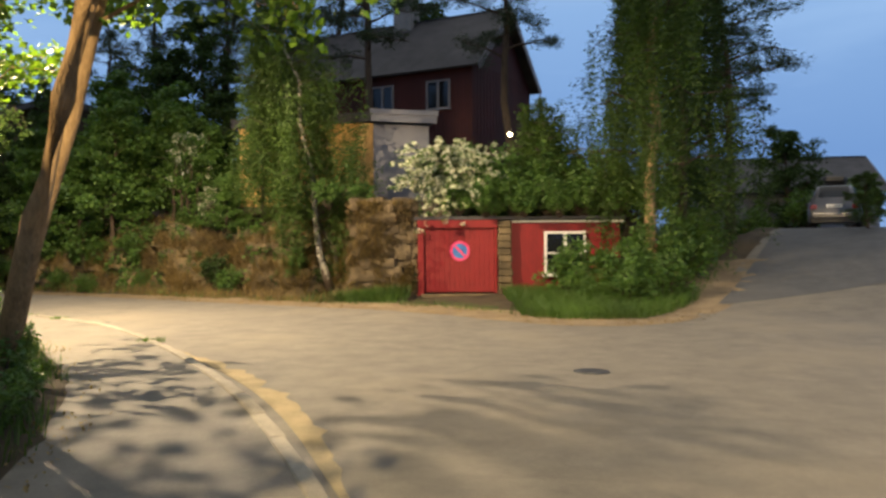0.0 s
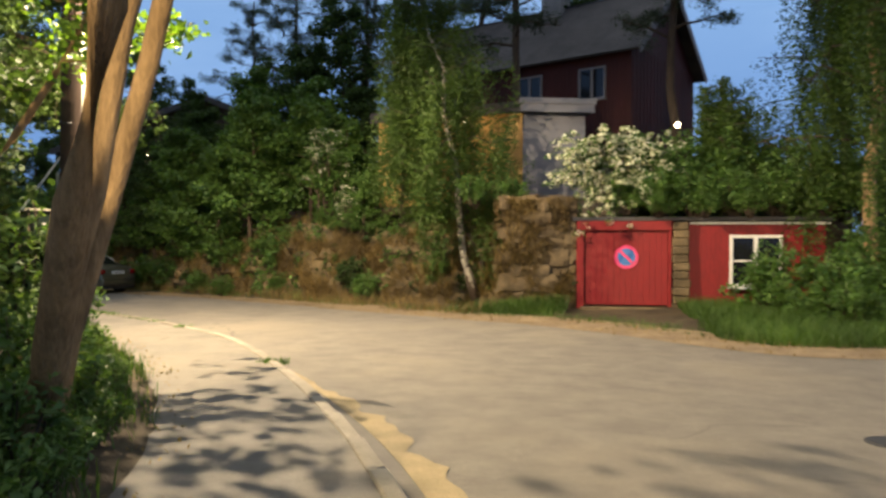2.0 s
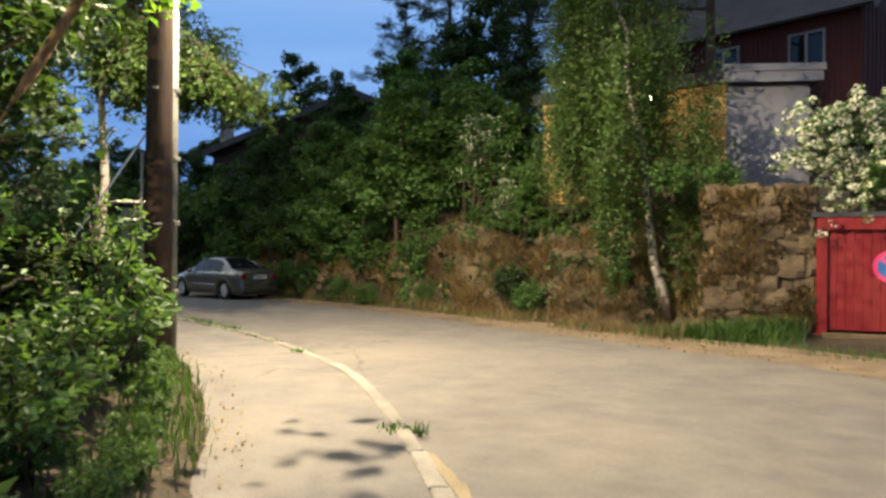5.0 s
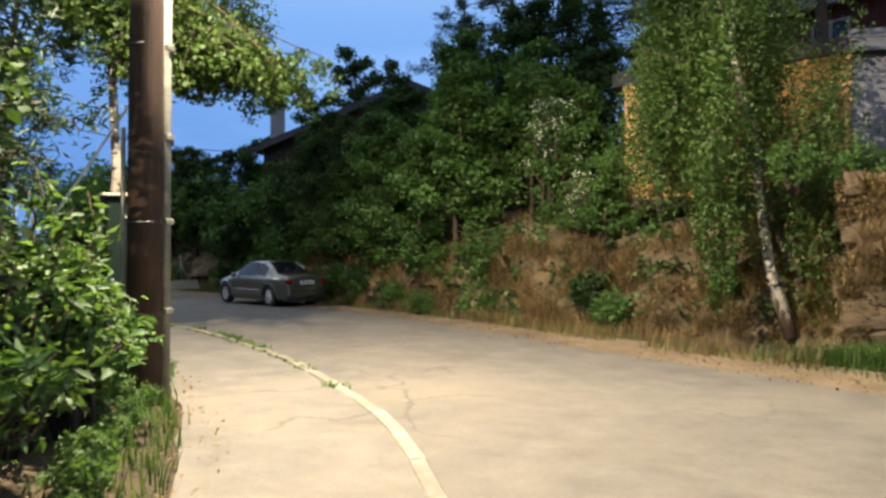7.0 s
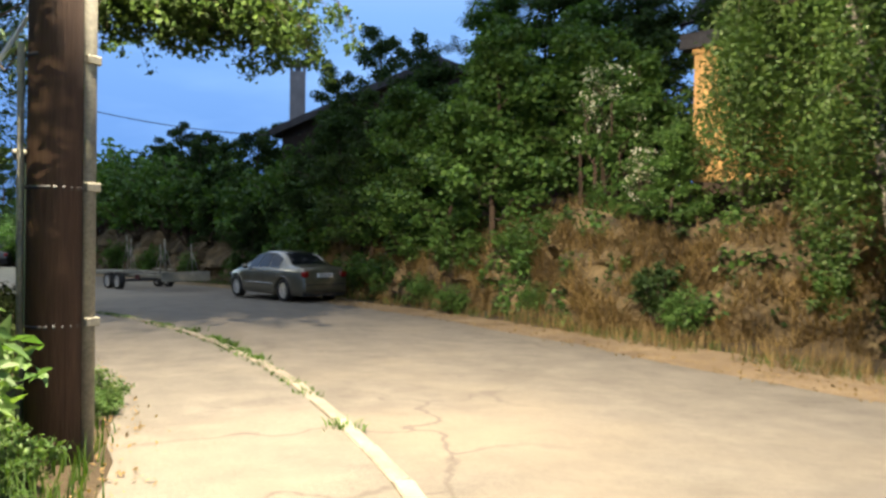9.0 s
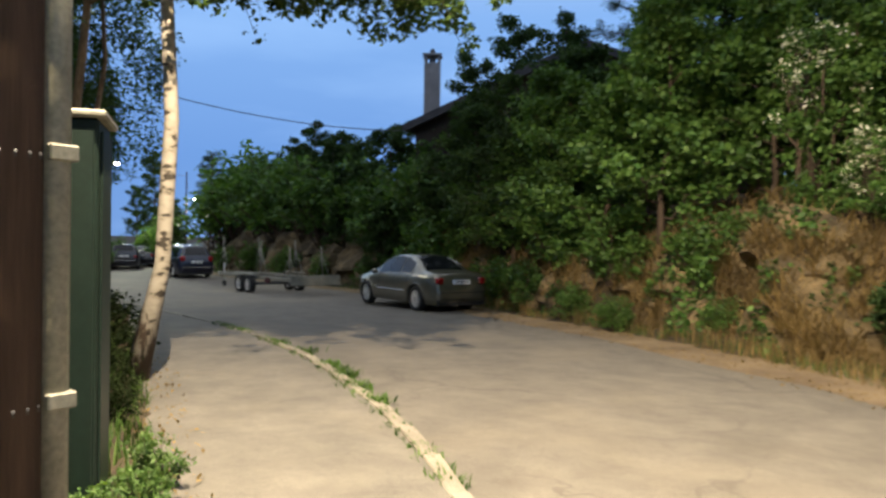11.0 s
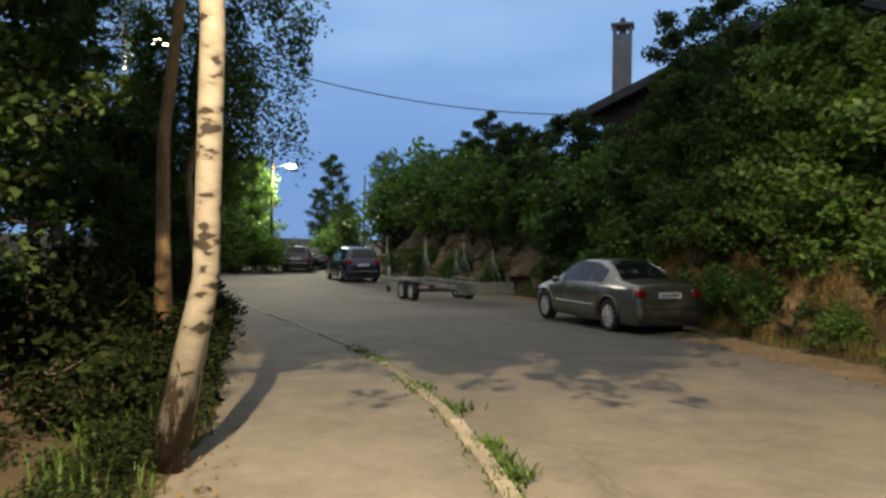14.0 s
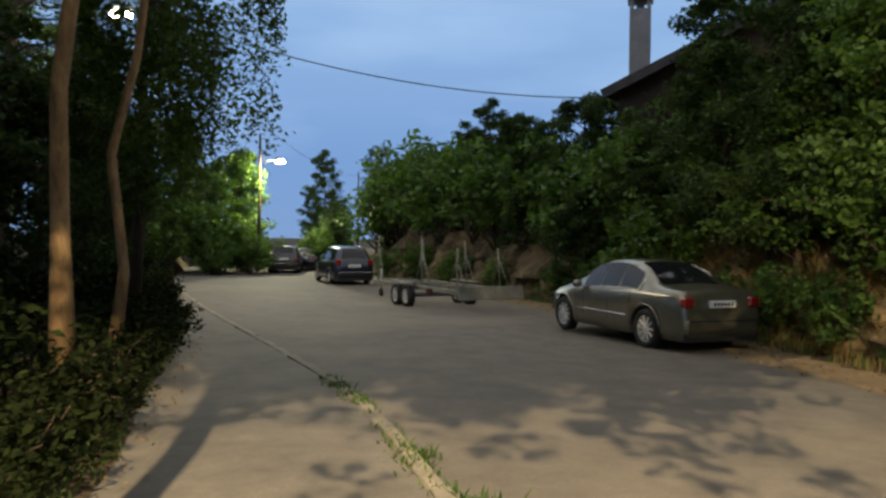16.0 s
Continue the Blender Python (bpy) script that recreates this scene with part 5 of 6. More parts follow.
def car(name, label, place, rz, L, W, top, belt, paint, cabin, wb, r=0.32, windows=2, rails=False, group="", plate=True, tail_z=(0.70, 0.88), spokes=10):
    """A car whose body is lofted along its length; top and belt are height profiles from the rear (0) to the nose (1)."""
    c = thing(name, label, "car", group, place=place, rz=rz)
    tx, tz = np.array(top).T
    bx, bz = np.array(belt).T
    axles = (-wb / 2 + 0.02 * L, wb / 2 + 0.02 * L)
    R = r * 1.17
    zb = 0.19

    def width(f):
        return W / 2 * float(np.interp(f, (0, 0.015, 0.07, 0.2, 0.75, 0.93, 0.985, 1), (0.80, 0.90, 0.965, 1, 1, 0.94, 0.80, 0.66)))

    def section(x):
        f = x / L + 0.5
        w, zt, zl = width(f), float(np.interp(f, tx, tz)), float(np.interp(f, bx, bz))
        up = max(0.0, zt - zl)
        inset = min(1.0, up / 0.5)
        wt = w * (0.90 - 0.23 * inset)
        za = zb + 0.03
        for a in axles:
            if abs(x - a) < R:
                za = max(za, r + math.sqrt(R * R - (x - a) ** 2))
        end = min(f, 1 - f)
        low = zb + (0.10 if end < 0.012 else 0.03 if end < 0.03 else 0.0)
        return [(0, low), (w * 0.70, low), (w * 0.70, max(za, low)), (w * 0.975, max(za, low)), (w * 1.0, max(za, 0.40)), (w * 1.0, max(za, zl - 0.22)), (w * 0.985, zl - 0.06), (w * 0.955, zl), (wt + (w * 0.955 - wt) * 0.45, zl + up * 0.52), (wt, zt - 0.065 * inset), (wt * 0.82, zt - 0.015), (wt * 0.4, zt), (0, zt + 0.008)]

    xs = set(np.linspace(-L / 2, L / 2, 57))
    for a in axles:
        xs |= set(a + R * np.cos(np.linspace(0, math.pi, 15)) * 0.9999)
    xs = sorted(xs)
    verts, faces = [], []
    for x in xs:
        s = section(x)
        for y, z in s:
            verts.append((x, y, z))
        for y, z in s[-2:0:-1]:
            verts.append((x, -y, z))
    n = 2 * len(section(0)) - 2
    for i in range(len(xs) - 1):
        for j in range(n):
            faces.append((i * n + j, i * n + (j + 1) % n, (i + 1) * n + (j + 1) % n, (i + 1) * n + j))
    faces.append(tuple(range(n - 1, -1, -1)))
    faces.append(tuple(range((len(xs) - 1) * n, len(xs) * n)))
    me = mesh_from("body", verts, faces, True)
    bmf = bmesh.new()
    bmf.from_mesh(me)
    bmesh.ops.recalc_face_normals(bmf, faces=bmf.faces[:])
    bmf.to_mesh(me)
    bmf.free()
    me.polygons.foreach_set("use_smooth", [True] * len(me.polygons))
    body = part("body", me, paint, c)

    def side_glass(x0, x1, sgn, low0=0.07, low1=0.07):
        vs, fs, k = [], [], 9
        for i in range(k):
            t = i / (k - 1)
            s = section(x0 + (x1 - x0) * t)
            p, m_, q = np.array(s[7]), np.array(s[8]), np.array(s[9])
            for g in (0.07, 0.5, 0.93):
                v = p + (m_ - p) * g * 2 if g <= 0.5 else m_ + (q - m_) * (g - 0.5) * 2
                vs.append((x0 + (x1 - x0) * t, sgn * (v[0] + 0.008), v[1]))
        for i in range(k - 1):
            for j in range(2):
                fs.append((i * 3 + j, i * 3 + j + 1, (i + 1) * 3 + j + 1, (i + 1) * 3 + j))
        part("window", mesh_from("window", vs, fs, True), "glass", c)

    def screen_glass(f0, f1, label_):
        vs, fs, k = [], [], 7
        for i in range(k):
            x = L * (f0 + (f1 - f0) * i / (k - 1) - 0.5)
            s = section(x)
            a, b_, d = s[10], s[11], s[12]
            row = [(-a[0] * 0.96, a[1]), (-b_[0], b_[1]), (0, d[1]), (b_[0], b_[1]), (a[0] * 0.96, a[1])]
            for y, z in row:
                vs.append((x + (0.006 if f0 > 0.5 else -0.006), y, z + 0.008))
        for i in range(k - 1):
            for j in range(4):
                fs.append((i * 5 + j, i * 5 + j + 1, (i + 1) * 5 + j + 1, (i + 1) * 5 + j))
        part(label_, mesh_from(label_, vs, fs, True), "glass", c)

    r0, r1, w0, w1 = cabin  # rear glass foot and head, windscreen head and foot
    screen_glass(r0 + 0.012, r1 - 0.008, "rear_window")
    screen_glass(w0 + 0.01, w1 - 0.012, "windscreen")
    cuts = np.linspace(r0 + (0.35 if windows == 2 else 0.1) * (r1 - r0) + 0.03, w1 - 0.075, windows + 2)
    for sgn in (1, -1):
        for i in range(windows + 1):
            a, b_ = cuts[i] + 0.004, cuts[i + 1] - 0.004
            side_glass(L * (a - 0.5), L * (b_ - 0.5), sgn)
        line = [(L * (f - 0.5), sgn * (section(L * (f - 0.5))[7][0] + 0.006), section(L * (f - 0.5))[7][1] + 0.012) for f in np.linspace(cuts[0] - 0.01, w1 - 0.06, 12)]
        part("chrome_strip", tubes_mesh("chrome_strip", [(line, [0.010] * 12)], 5), "chrome", c)
        line = [(L * (f - 0.5), sgn * (section(L * (f - 0.5))[9][0] + 0.012), section(L * (f - 0.5))[9][1] - 0.0) for f in np.linspace(cuts[0] - 0.012, w1 - 0.07, 14)]
        line = [(L * (cuts[0] - 0.017 - 0.5), sgn * (section(L * (cuts[0] - 0.5))[7][0]), section(L * (cuts[0] - 0.5))[7][1])] + line
        part("window_trim", tubes_mesh("window_trim", [(line, [0.010] * 15)], 5), "chrome" if windows == 2 else "dark", c)
        sx = [(L * (f - 0.5), sgn * (section(L * (f - 0.5))[5][0] + 0.004), 0.53) for f in np.linspace(0.33, 0.70, 8)]
        part("side_moulding", tubes_mesh("side_moulding", [(sx, [0.014] * 8)], 6), "chrome" if windows == 2 else "dark", c)
        for f in (0.36, 0.56):
            s = section(L * (f - 0.5))
            part("door_handle", boxed(L * (f - 0.5) - 0.10, L * (f - 0.5) + 0.08, sgn * (s[6][0] + 0.012) - 0.016, sgn * (s[6][0] + 0.012) + 0.016, s[6][1] - 0.06, s[6][1] - 0.03, 0.008), paint, c)
        for f in (0.305, 0.465, 0.655):
            s = section(L * (f - 0.5))
            ln = [(L * (f - 0.5), sgn * (v[0] - 0.0005), v[1]) for v in (s[4], s[5], s[6], s[7])]
            part("door_gap", tubes_mesh("door_gap", [(ln, [0.005] * 4)], 4), "well", c)
        bm = bmesh.new()
        bmesh.ops.create_uvsphere(bm, u_segments=12, v_segments=8, radius=1.0, matrix=pose(L * (w1 - 0.075 - 0.5), sgn * (W / 2 + 0.09), float(np.interp(w1 - 0.06, bx, bz)) + 0.06) @ Matrix.Diagonal((0.06, 0.11, 0.075, 1)))
        part("wing_mirror", bm, paint, c, smooth=True)
        z0, z1 = tail_z
        bm = bmesh.new()
        hw = W / 2 * 0.845
        box(bm, -0.092, 0.13, -0.22, 0.0, z0, z1, pose(-L / 2 + 0.085, sgn * (hw + 0.024) if sgn > 0 else sgn * (hw + 0.024) + 0.22, 0), 0.03)
        part("tail_lamp", bm, "tail_red", c)
        part("headlamp", boxed(L / 2 - 0.20, L / 2 - 0.03, sgn * W * 0.33 - 0.16, sgn * W * 0.33 + 0.16, 0.60, 0.74, 0.03), "glass", c)
        for a in axles:
            wheel(c, a, sgn * (W / 2 - 0.115), r, sgn, spokes)
            arch = [(a + (R + 0.012) * math.cos(t), sgn * (W / 2 * 0.995), r + (R + 0.012) * math.sin(t)) for t in np.linspace(0.12, math.pi - 0.12, 15)]
            part("wheel_arch", tubes_mesh("wheel_arch", [(arch, [0.018] * 15)], 6), paint, c)
        if rails:
            f0, f1 = r1 + 0.02, w0 - 0.02
            ln = [(L * (f - 0.5), sgn * section(L * (f - 0.5))[10][0] * 0.98, section(L * (f - 0.5))[10][1] + 0.05) for f in np.linspace(f0, f1, 8)]
            part("roof_rail", tubes_mesh("roof_rail", [(ln, [0.018] * 8)], 6), "chrome", c)
    part("bumper", boxed(-L / 2 - 0.035, -L / 2 + 0.06, -W * 0.40, W * 0.40, 0.36, 0.56, 0.03), paint, c)
    part("bumper_strip", boxed(-L / 2 - 0.045, -L / 2 - 0.03, -W * 0.39, W * 0.39, 0.535, 0.56, 0.004), "chrome" if not windows == 2 else "dark", c)
    part("valance", boxed(-L / 2 + 0.0, -L / 2 + 0.25, -W * 0.42, W * 0.42, 0.20, 0.36, 0.02), "dark", c)
    part("grille", boxed(L / 2 - 0.06, L / 2 + 0.012, -0.32, 0.32, 0.42, 0.68, 0.02), "dark", c)
    if plate:
        z = 0.76
        pl = part("number_plate", boxed(-L / 2 - 0.018, -L / 2 + 0.03, -0.26, 0.26, z, z + 0.115, 0.004), "plate_white", c, "white number plate")
        for k in range(6):
            y = -0.20 + k * 0.07
            part("plate_mark", boxed(-L / 2 - 0.021, -L / 2 - 0.017, y, y + 0.04, z + 0.03, z + 0.085), "dark", pl)
    return c


SEDAN_TOP = [(0, 0.60), (0.008, 0.86), (0.03, 0.98), (0.15, 1.03), (0.19, 1.07), (0.28, 1.30), (0.355, 1.41), (0.45, 1.435), (0.53, 1.42), (0.60, 1.36), (0.74, 1.00), (0.80, 0.94), (0.93, 0.80), (0.985, 0.68), (1, 0.52)]
SEDAN_BELT = [(0, 0.58), (0.01, 0.80), (0.04, 0.92), (0.30, 0.935), (0.72, 0.885), (0.80, 0.86), (0.93, 0.74), (1, 0.50)]
MPV_TOP = [(0, 0.62), (0.008, 0.95), (0.03, 1.12), (0.075, 1.50), (0.11, 1.60), (0.30, 1.66), (0.50, 1.65), (0.60, 1.58), (0.80, 1.06), (0.90, 0.92), (0.98, 0.76), (1, 0.55)]
MPV_BELT = [(0, 0.60), (0.01, 0.90), (0.03, 1.0), (0.30, 0.99), (0.75, 0.95), (0.90, 0.84), (1, 0.52)]

car("saloon_car", "grey-green metallic saloon car parked at the road edge", (-20.02, 29.88, float(street(-20.0, 29.9))), 161.0, 4.42, 1.77, [(a, b * 1.05) for a, b in SEDAN_TOP], [(a, b * 1.05) for a, b in SEDAN_BELT], "paint_grey", (0.165, 0.35, 0.56, 0.745), 2.78, 0.345, 2, tail_z=(0.76, 0.93))
car("family_car", "dark blue people carrier parked beyond the boat trailer", (-41.0, 36.35, float(street(-41, 36.3))), 161, 4.6, 1.84, MPV_TOP, MPV_BELT, "paint_blue", (0.02, 0.11, 0.50, 0.80), 2.75, 0.33, 1, True, tail_z=(0.85, 1.10))
car("estate_car", "black car parked far along the street", (-51.5, 39.1, float(street(-51.5, 39.0))), 148, 4.5, 1.8, MPV_TOP[:4] + [(a, b * 0.92) for a, b in MPV_TOP[4:]], MPV_BELT, "paint_black", (0.02, 0.11, 0.50, 0.80), 2.7, 0.32, 1, group="cars parked far along the street")
car("saloon_car", "dark car parked far along the street", (-53.8, 42.0, float(street(-53.8, 42))), 140, 4.5, 1.8, SEDAN_TOP, SEDAN_BELT, "paint_black", (0.165, 0.35, 0.56, 0.745), 2.7, 0.32, 2, group="cars parked far along the street")
jeep = car("estate_car", "grey estate car with a dark roof box on the hill", (15.6, 30.4, float(street(15.6, 30.4))), 62, 4.6, 1.84, MPV_TOP, MPV_BELT, "paint_hill", (0.02, 0.11, 0.50, 0.80), 2.75, 0.33, 1, True)
part("roof_box", boxed(-1.1, 0.8, -0.42, 0.42, 1.72, 2.08, 0.12), "dark", jeep, "dark roof box")

# ---- boat trailer ----
tz0 = float(street(-28.5, 32)) - 0.02
trailer = thing("boat_trailer", "empty galvanised boat trailer with upright supports, two axles", "trailer", place=(-29.35, 32.2, tz0), rz=168)
for sy in (-0.85, 0.85):
    part("side_beam", boxed(-3.5, 2.4, sy - 0.04, sy + 0.04, 0.52, 0.64, 0.008), "trailer_steel", trailer)
    part("drawbar", boxed(0, 2.1, -0.035, 0.035, 0.50, 0.60, 0.006, pose(2.4, sy, 0, 0, 0, -math.degrees(math.atan2(sy, 2.0)))), "trailer_steel", trailer)
    part("mudguard", boxed(-0.90, 0.50, sy * 1.22 - 0.12, sy * 1.22 + 0.12, 0.70, 0.73, 0.01), "trailer_steel", trailer)
    for ax in (-0.57, 0.17):
        wheel(trailer, ax, sy * 1.22, 0.32, 1 if sy > 0 else -1, 6)
    for k, px in enumerate((-3.2, -1.1, 2.1) if sy > 0 else (-2.6, -0.7, 2.3)):
        h = (1.15, 1.35, 1.5)[k]
        part("upright", tubes_mesh("upright", [([(px, sy, 0.6), (px + 0.05, sy * 0.98, 0.6 + h * 0.5), (px + 0.08, sy * 0.95, 0.6 + h)], [0.02] * 3)], 8), "trailer_steel", trailer)
        part("brace", tubes_mesh("brace", [([(px - 0.5, sy, 0.62), (px + 0.05, sy * 0.97, 0.6 + h * 0.72)], [0.013] * 2)], 6), "trailer_steel", trailer)
        part("brace", tubes_mesh("brace", [([(px + 0.5, sy, 0.62), (px + 0.05, sy * 0.97, 0.6 + h * 0.72)], [0.013] * 2)], 6), "trailer_steel", trailer)
for x in (-3.4, -2.0, -0.6, 1.0, 2.3):
    part("cross_beam", boxed(x - 0.04, x + 0.04, -0.81, 0.81, 0.50, 0.60, 0.006), "trailer_steel", trailer)
for ax in (-0.57, 0.17):
    part("axle", tubes_mesh("axle", [([(ax, -1.0, 0.32), (ax, 1.0, 0.32)], [0.035] * 2)], 8), "dark", trailer)
part("keel_beam", boxed(-3.4, 4.3, -0.05, 0.05, 0.44, 0.54, 0.008), "trailer_steel", trailer)
part("light_board", boxed(-0.03, 0.03, -1.0, 1.0, 0.0, 0.36, 0.01, pose(-3.55, 0, 0.40, 0, 12, 0)), "trailer_steel", trailer)
part("tail_panel", boxed(-3.5, -2.3, -0.8, 0.8, 0.64, 0.67, 0.008, pose(0, 0, -0.55, 0, -10, 0) @ pose(0, 0, 0.05)), "trailer_steel", trailer)
part("reflector", boxed(-1.85, -1.55, 0.88, 0.94, 0.42, 0.60, 0.008), "red_dark", trailer)
jw = new("jockey_wheel")
jw.parent = trailer
part("post", tubes_mesh("post", [([(3.6, 0.12, 0.1), (3.6, 0.12, 0.95)], [0.025] * 2)], 8), "steel", jw)
bm = bmesh.new()
bmesh.ops.create_cone(bm, cap_ends=True, segments=20, radius1=0.12, radius2=0.12, depth=0.07, matrix=pose(3.6, 0.12, 0.12, 90, 0, 0))
part("tyre", bm, "black", jw)

# ---- poles, lamps, cables ----
PX, PY = -9.12, 14.2
gp = at_ground(PX, PY)
pole = thing("utility_pole", "dark creosoted wooden utility pole with grey conduits and a street lamp", "pole", place=(PX, PY, gp))
part("shaft", tubes_mesh("shaft", [([(0, 0, -0.3), (0.01, 0, 3), (0.02, 0.01, 6), (0.03, 0.01, 9.6)], [0.175, 0.165, 0.15, 0.13])], 22), "pole", pole)
for k, (dx, dy, rr, h) in enumerate(((0.105, 0.165, 0.056, 5.2), (0.02, 0.19, 0.020, 3.6), (-0.05, 0.19, 0.016, 0.95), (-0.125, -0.155, 0.022, 2.7))):
    part("conduit", tubes_mesh("conduit", [([(dx, dy, -0.1), (dx, dy, h * 0.5), (dx, dy, h)], [rr] * 3)], 10), "trailer_steel", pole, "grey cable conduit")
for z in (0.85, 1.75, 2.6, 3.5):
    part("strap", tubes_mesh("strap", [([(0, 0, z), (0, 0, z + 0.025)], [0.174 if z < 2 else 0.169] * 2)], 20), "dark", pole)
    part("clip", boxed(0.045, 0.17, 0.12, 0.226, z, z + 0.06, 0.006), "trailer_steel", pole)
part("junction_box", boxed(-0.06, 0.04, 0.165, 0.22, 0.72, 0.80, 0.01), "steel", pole)
lamp_local = np.array(LAMP) - np.array((PX, PY, gp))
arm = [(0.02, 0, lamp_local[2] - 0.55), (lamp_local[0] * 0.35, lamp_local[1] * 0.35, lamp_local[2] - 0.05), (lamp_local[0] * 0.8, lamp_local[1] * 0.8, lamp_local[2] + 0.16)]
part("lamp_arm", tubes_mesh("lamp_arm", [(arm, [0.03] * 3)], 8), "steel", pole)
bm = bmesh.new()
box(bm, -0.32, 0.32, -0.13, 0.13, 0.13, 0.24, pose(*lamp_local, 0, 0, math.degrees(math.atan2(lamp_local[1], lamp_local[0]))), 0.04)
part("lamp_head", bm, "steel", pole)
part("guy_wire", tubes_mesh("guy_wire", [([(-0.10, -0.02, 3.05), (-0.78, -0.40, 1.85), (-1.9, -1.0, -0.1)], [0.014, 0.016, 0.016])], 8), "white", pole, "pale guy rod")
part("guy_wire", tubes_mesh("guy_wire", [([(-0.05, -0.02, 7.4), (-2.9, -1.5, 3.0), (-4.6, -2.4, 0.2)], [0.010] * 3)], 6), "steel", pole)


def lamp_post(label, x, y, h, lamp_z, arm_dx, arm_dy, wood):
    z = at_ground(x, y)
    p = thing("street_lamp", label, "street lamp", "street lamps along the road", place=(x, y, z))
    part("post", tubes_mesh("post", [([(0, 0, -0.2), (0.02, 0, h * 0.5), (0.05, 0, h)], [0.12, 0.10, 0.08] if wood else [0.08, 0.07, 0.05])], 12), "pole" if wood else "steel", p)
    lz = lamp_z - z
    part("lamp_arm", tubes_mesh("lamp_arm", [([(0.03, 0, lz - 0.3), (arm_dx * 0.4, arm_dy * 0.4, lz + 0.08), (arm_dx, arm_dy, lz + 0.16)], [0.03] * 3)], 8), "steel", p)
    bm = boxed(-0.35, 0.35, -0.16, 0.16, 0.02, 0.16, 0.05, pose(arm_dx, arm_dy, lz + 0.08, 0, 0, math.degrees(math.atan2(arm_dy, arm_dx))))
    part("lamp_head", bm, "steel", p)
    part("lens", boxed(-0.30, 0.30, -0.16, 0.16, -0.14, 0.06, 0.06, pose(arm_dx, arm_dy, lz + 0.07, 0, 0, math.degrees(math.atan2(arm_dy, arm_dx)))), "lamp_white", p, "glowing lamp lens")
    return p


lamp_post("lit street lamp on a grey metal post", -35.0, 23.65, 9.4, 7.85, 0.4, 1.0, False)
lamp_post("lit street lamp on a wooden pole where the street bends", -60.6, 41.8, 9.3, 6.65, 1.0, 1.0, True)
lamp_post("distant lit street lamp on a wooden pole", -85.5, 66.3, 9.0, 5.8, 0.9, 0.8, True)
behind = thing("street_lamp", "street lamp on a wooden pole behind the walker", "street lamp", "street lamps along the road", place=(-2.6, -10.0, 0.0))
part("post", tubes_mesh("post", [([(0, 0, -0.3), (0, 0, 9)], [0.16, 0.12])], 14), "pole", behind)
part("lamp_arm", tubes_mesh("lamp_arm", [([(0, 0, 7.8), (0.9, 0.4, 8.2)], [0.03] * 2)], 8), "steel", behind)
part("lamp_head", boxed(0.75, 1.45, 0.35, 0.62, 8.14, 8.26, 0.03), "steel", behind)


def cable(a, b, sag, r=0.012):
    t = np.linspace(0, 1, 24)
    pts = [(a[0] + (b[0] - a[0]) * k, a[1] + (b[1] - a[1]) * k, a[2] + (b[2] - a[2]) * k - sag * 4 * k * (1 - k)) for k in t]
    return tagged(part("overhead_cable", tubes_mesh("overhead_cable", [(pts, [r] * 24)], 5), "dark"), "thin black overhead cable slung between pole and house", "cable", "overhead cables")


cable((-35.0, 23.65, 8.6), (-26.6, 37.6, 6.0), 0.9, 0.02)
cable((-35.0, 23.65, 9.2), (-60.6, 41.8, 9.2), 0.9, 0.016)
cable((-60.6, 41.8, 9.4), (-85.5, 66.3, 8.6), 0.9, 0.016)
cable((PX, PY, gp + 9.3), (-35.0, 23.65, 9.3), 0.8, 0.014)

# ---- green cabinet ----
cab = thing("utility_cabinet", "tall dark green sheet-metal utility cabinet beside the footpath", "cabinet", place=(-10.0, 15.06, -0.14), rz=145.0)
part("body", boxed(0.0, 0.50, 0.0, 0.45, 0.0, 2.22, 0.012), "green", cab)
part("lid", boxed(-0.04, 0.54, -0.04, 0.49, 2.22, 2.26, 0.012), "trailer_steel", cab, "pale metal lid")
dr = part("door", boxed(-0.018, 0.0, 0.02, 0.43, 0.14, 2.16, 0.005), "green", cab)
part("handle", boxed(-0.04, -0.018, 0.36, 0.385, 1.15, 1.30, 0.004), "steel", dr)
part("side_panel", boxed(0.05, 0.45, -0.016, 0.0, 0.14, 2.16, 0.005), "green", cab)
part("label_plate", boxed(-0.023, -0.018, 0.18, 0.26, 1.98, 2.01), "white", cab)
part("plinth", boxed(-0.03, 0.53, -0.03, 0.48, -0.2, 0.06, 0.01), "concrete", cab)

# manhole cover
mh = thing("manhole_cover", "dark iron manhole cover set in the road", "manhole cover", place=(1.8, 9.3, float(street(1.8, 9.3))))
bm = bmesh.new()
bmesh.ops.create_cone(bm, cap_ends=True, segments=32, radius1=0.22, radius2=0.215, depth=0.02, matrix=pose(0, 0, 0.0))
part("frame", bm, "dark", mh)
bm = bmesh.new()
bmesh.ops.create_cone(bm, cap_ends=True, segments=32, radius1=0.19, radius2=0.185, depth=0.02, matrix=pose(0, 0, 0.006))
part("lid", bm, "dark", mh)

# far house on the hill
hh = gable_house("house", "low pale house with a dark roof on the hilltop", (24.0, 42.0), -10, 9.0, 7.0, 1.5, 4.2, 6.2, "render")


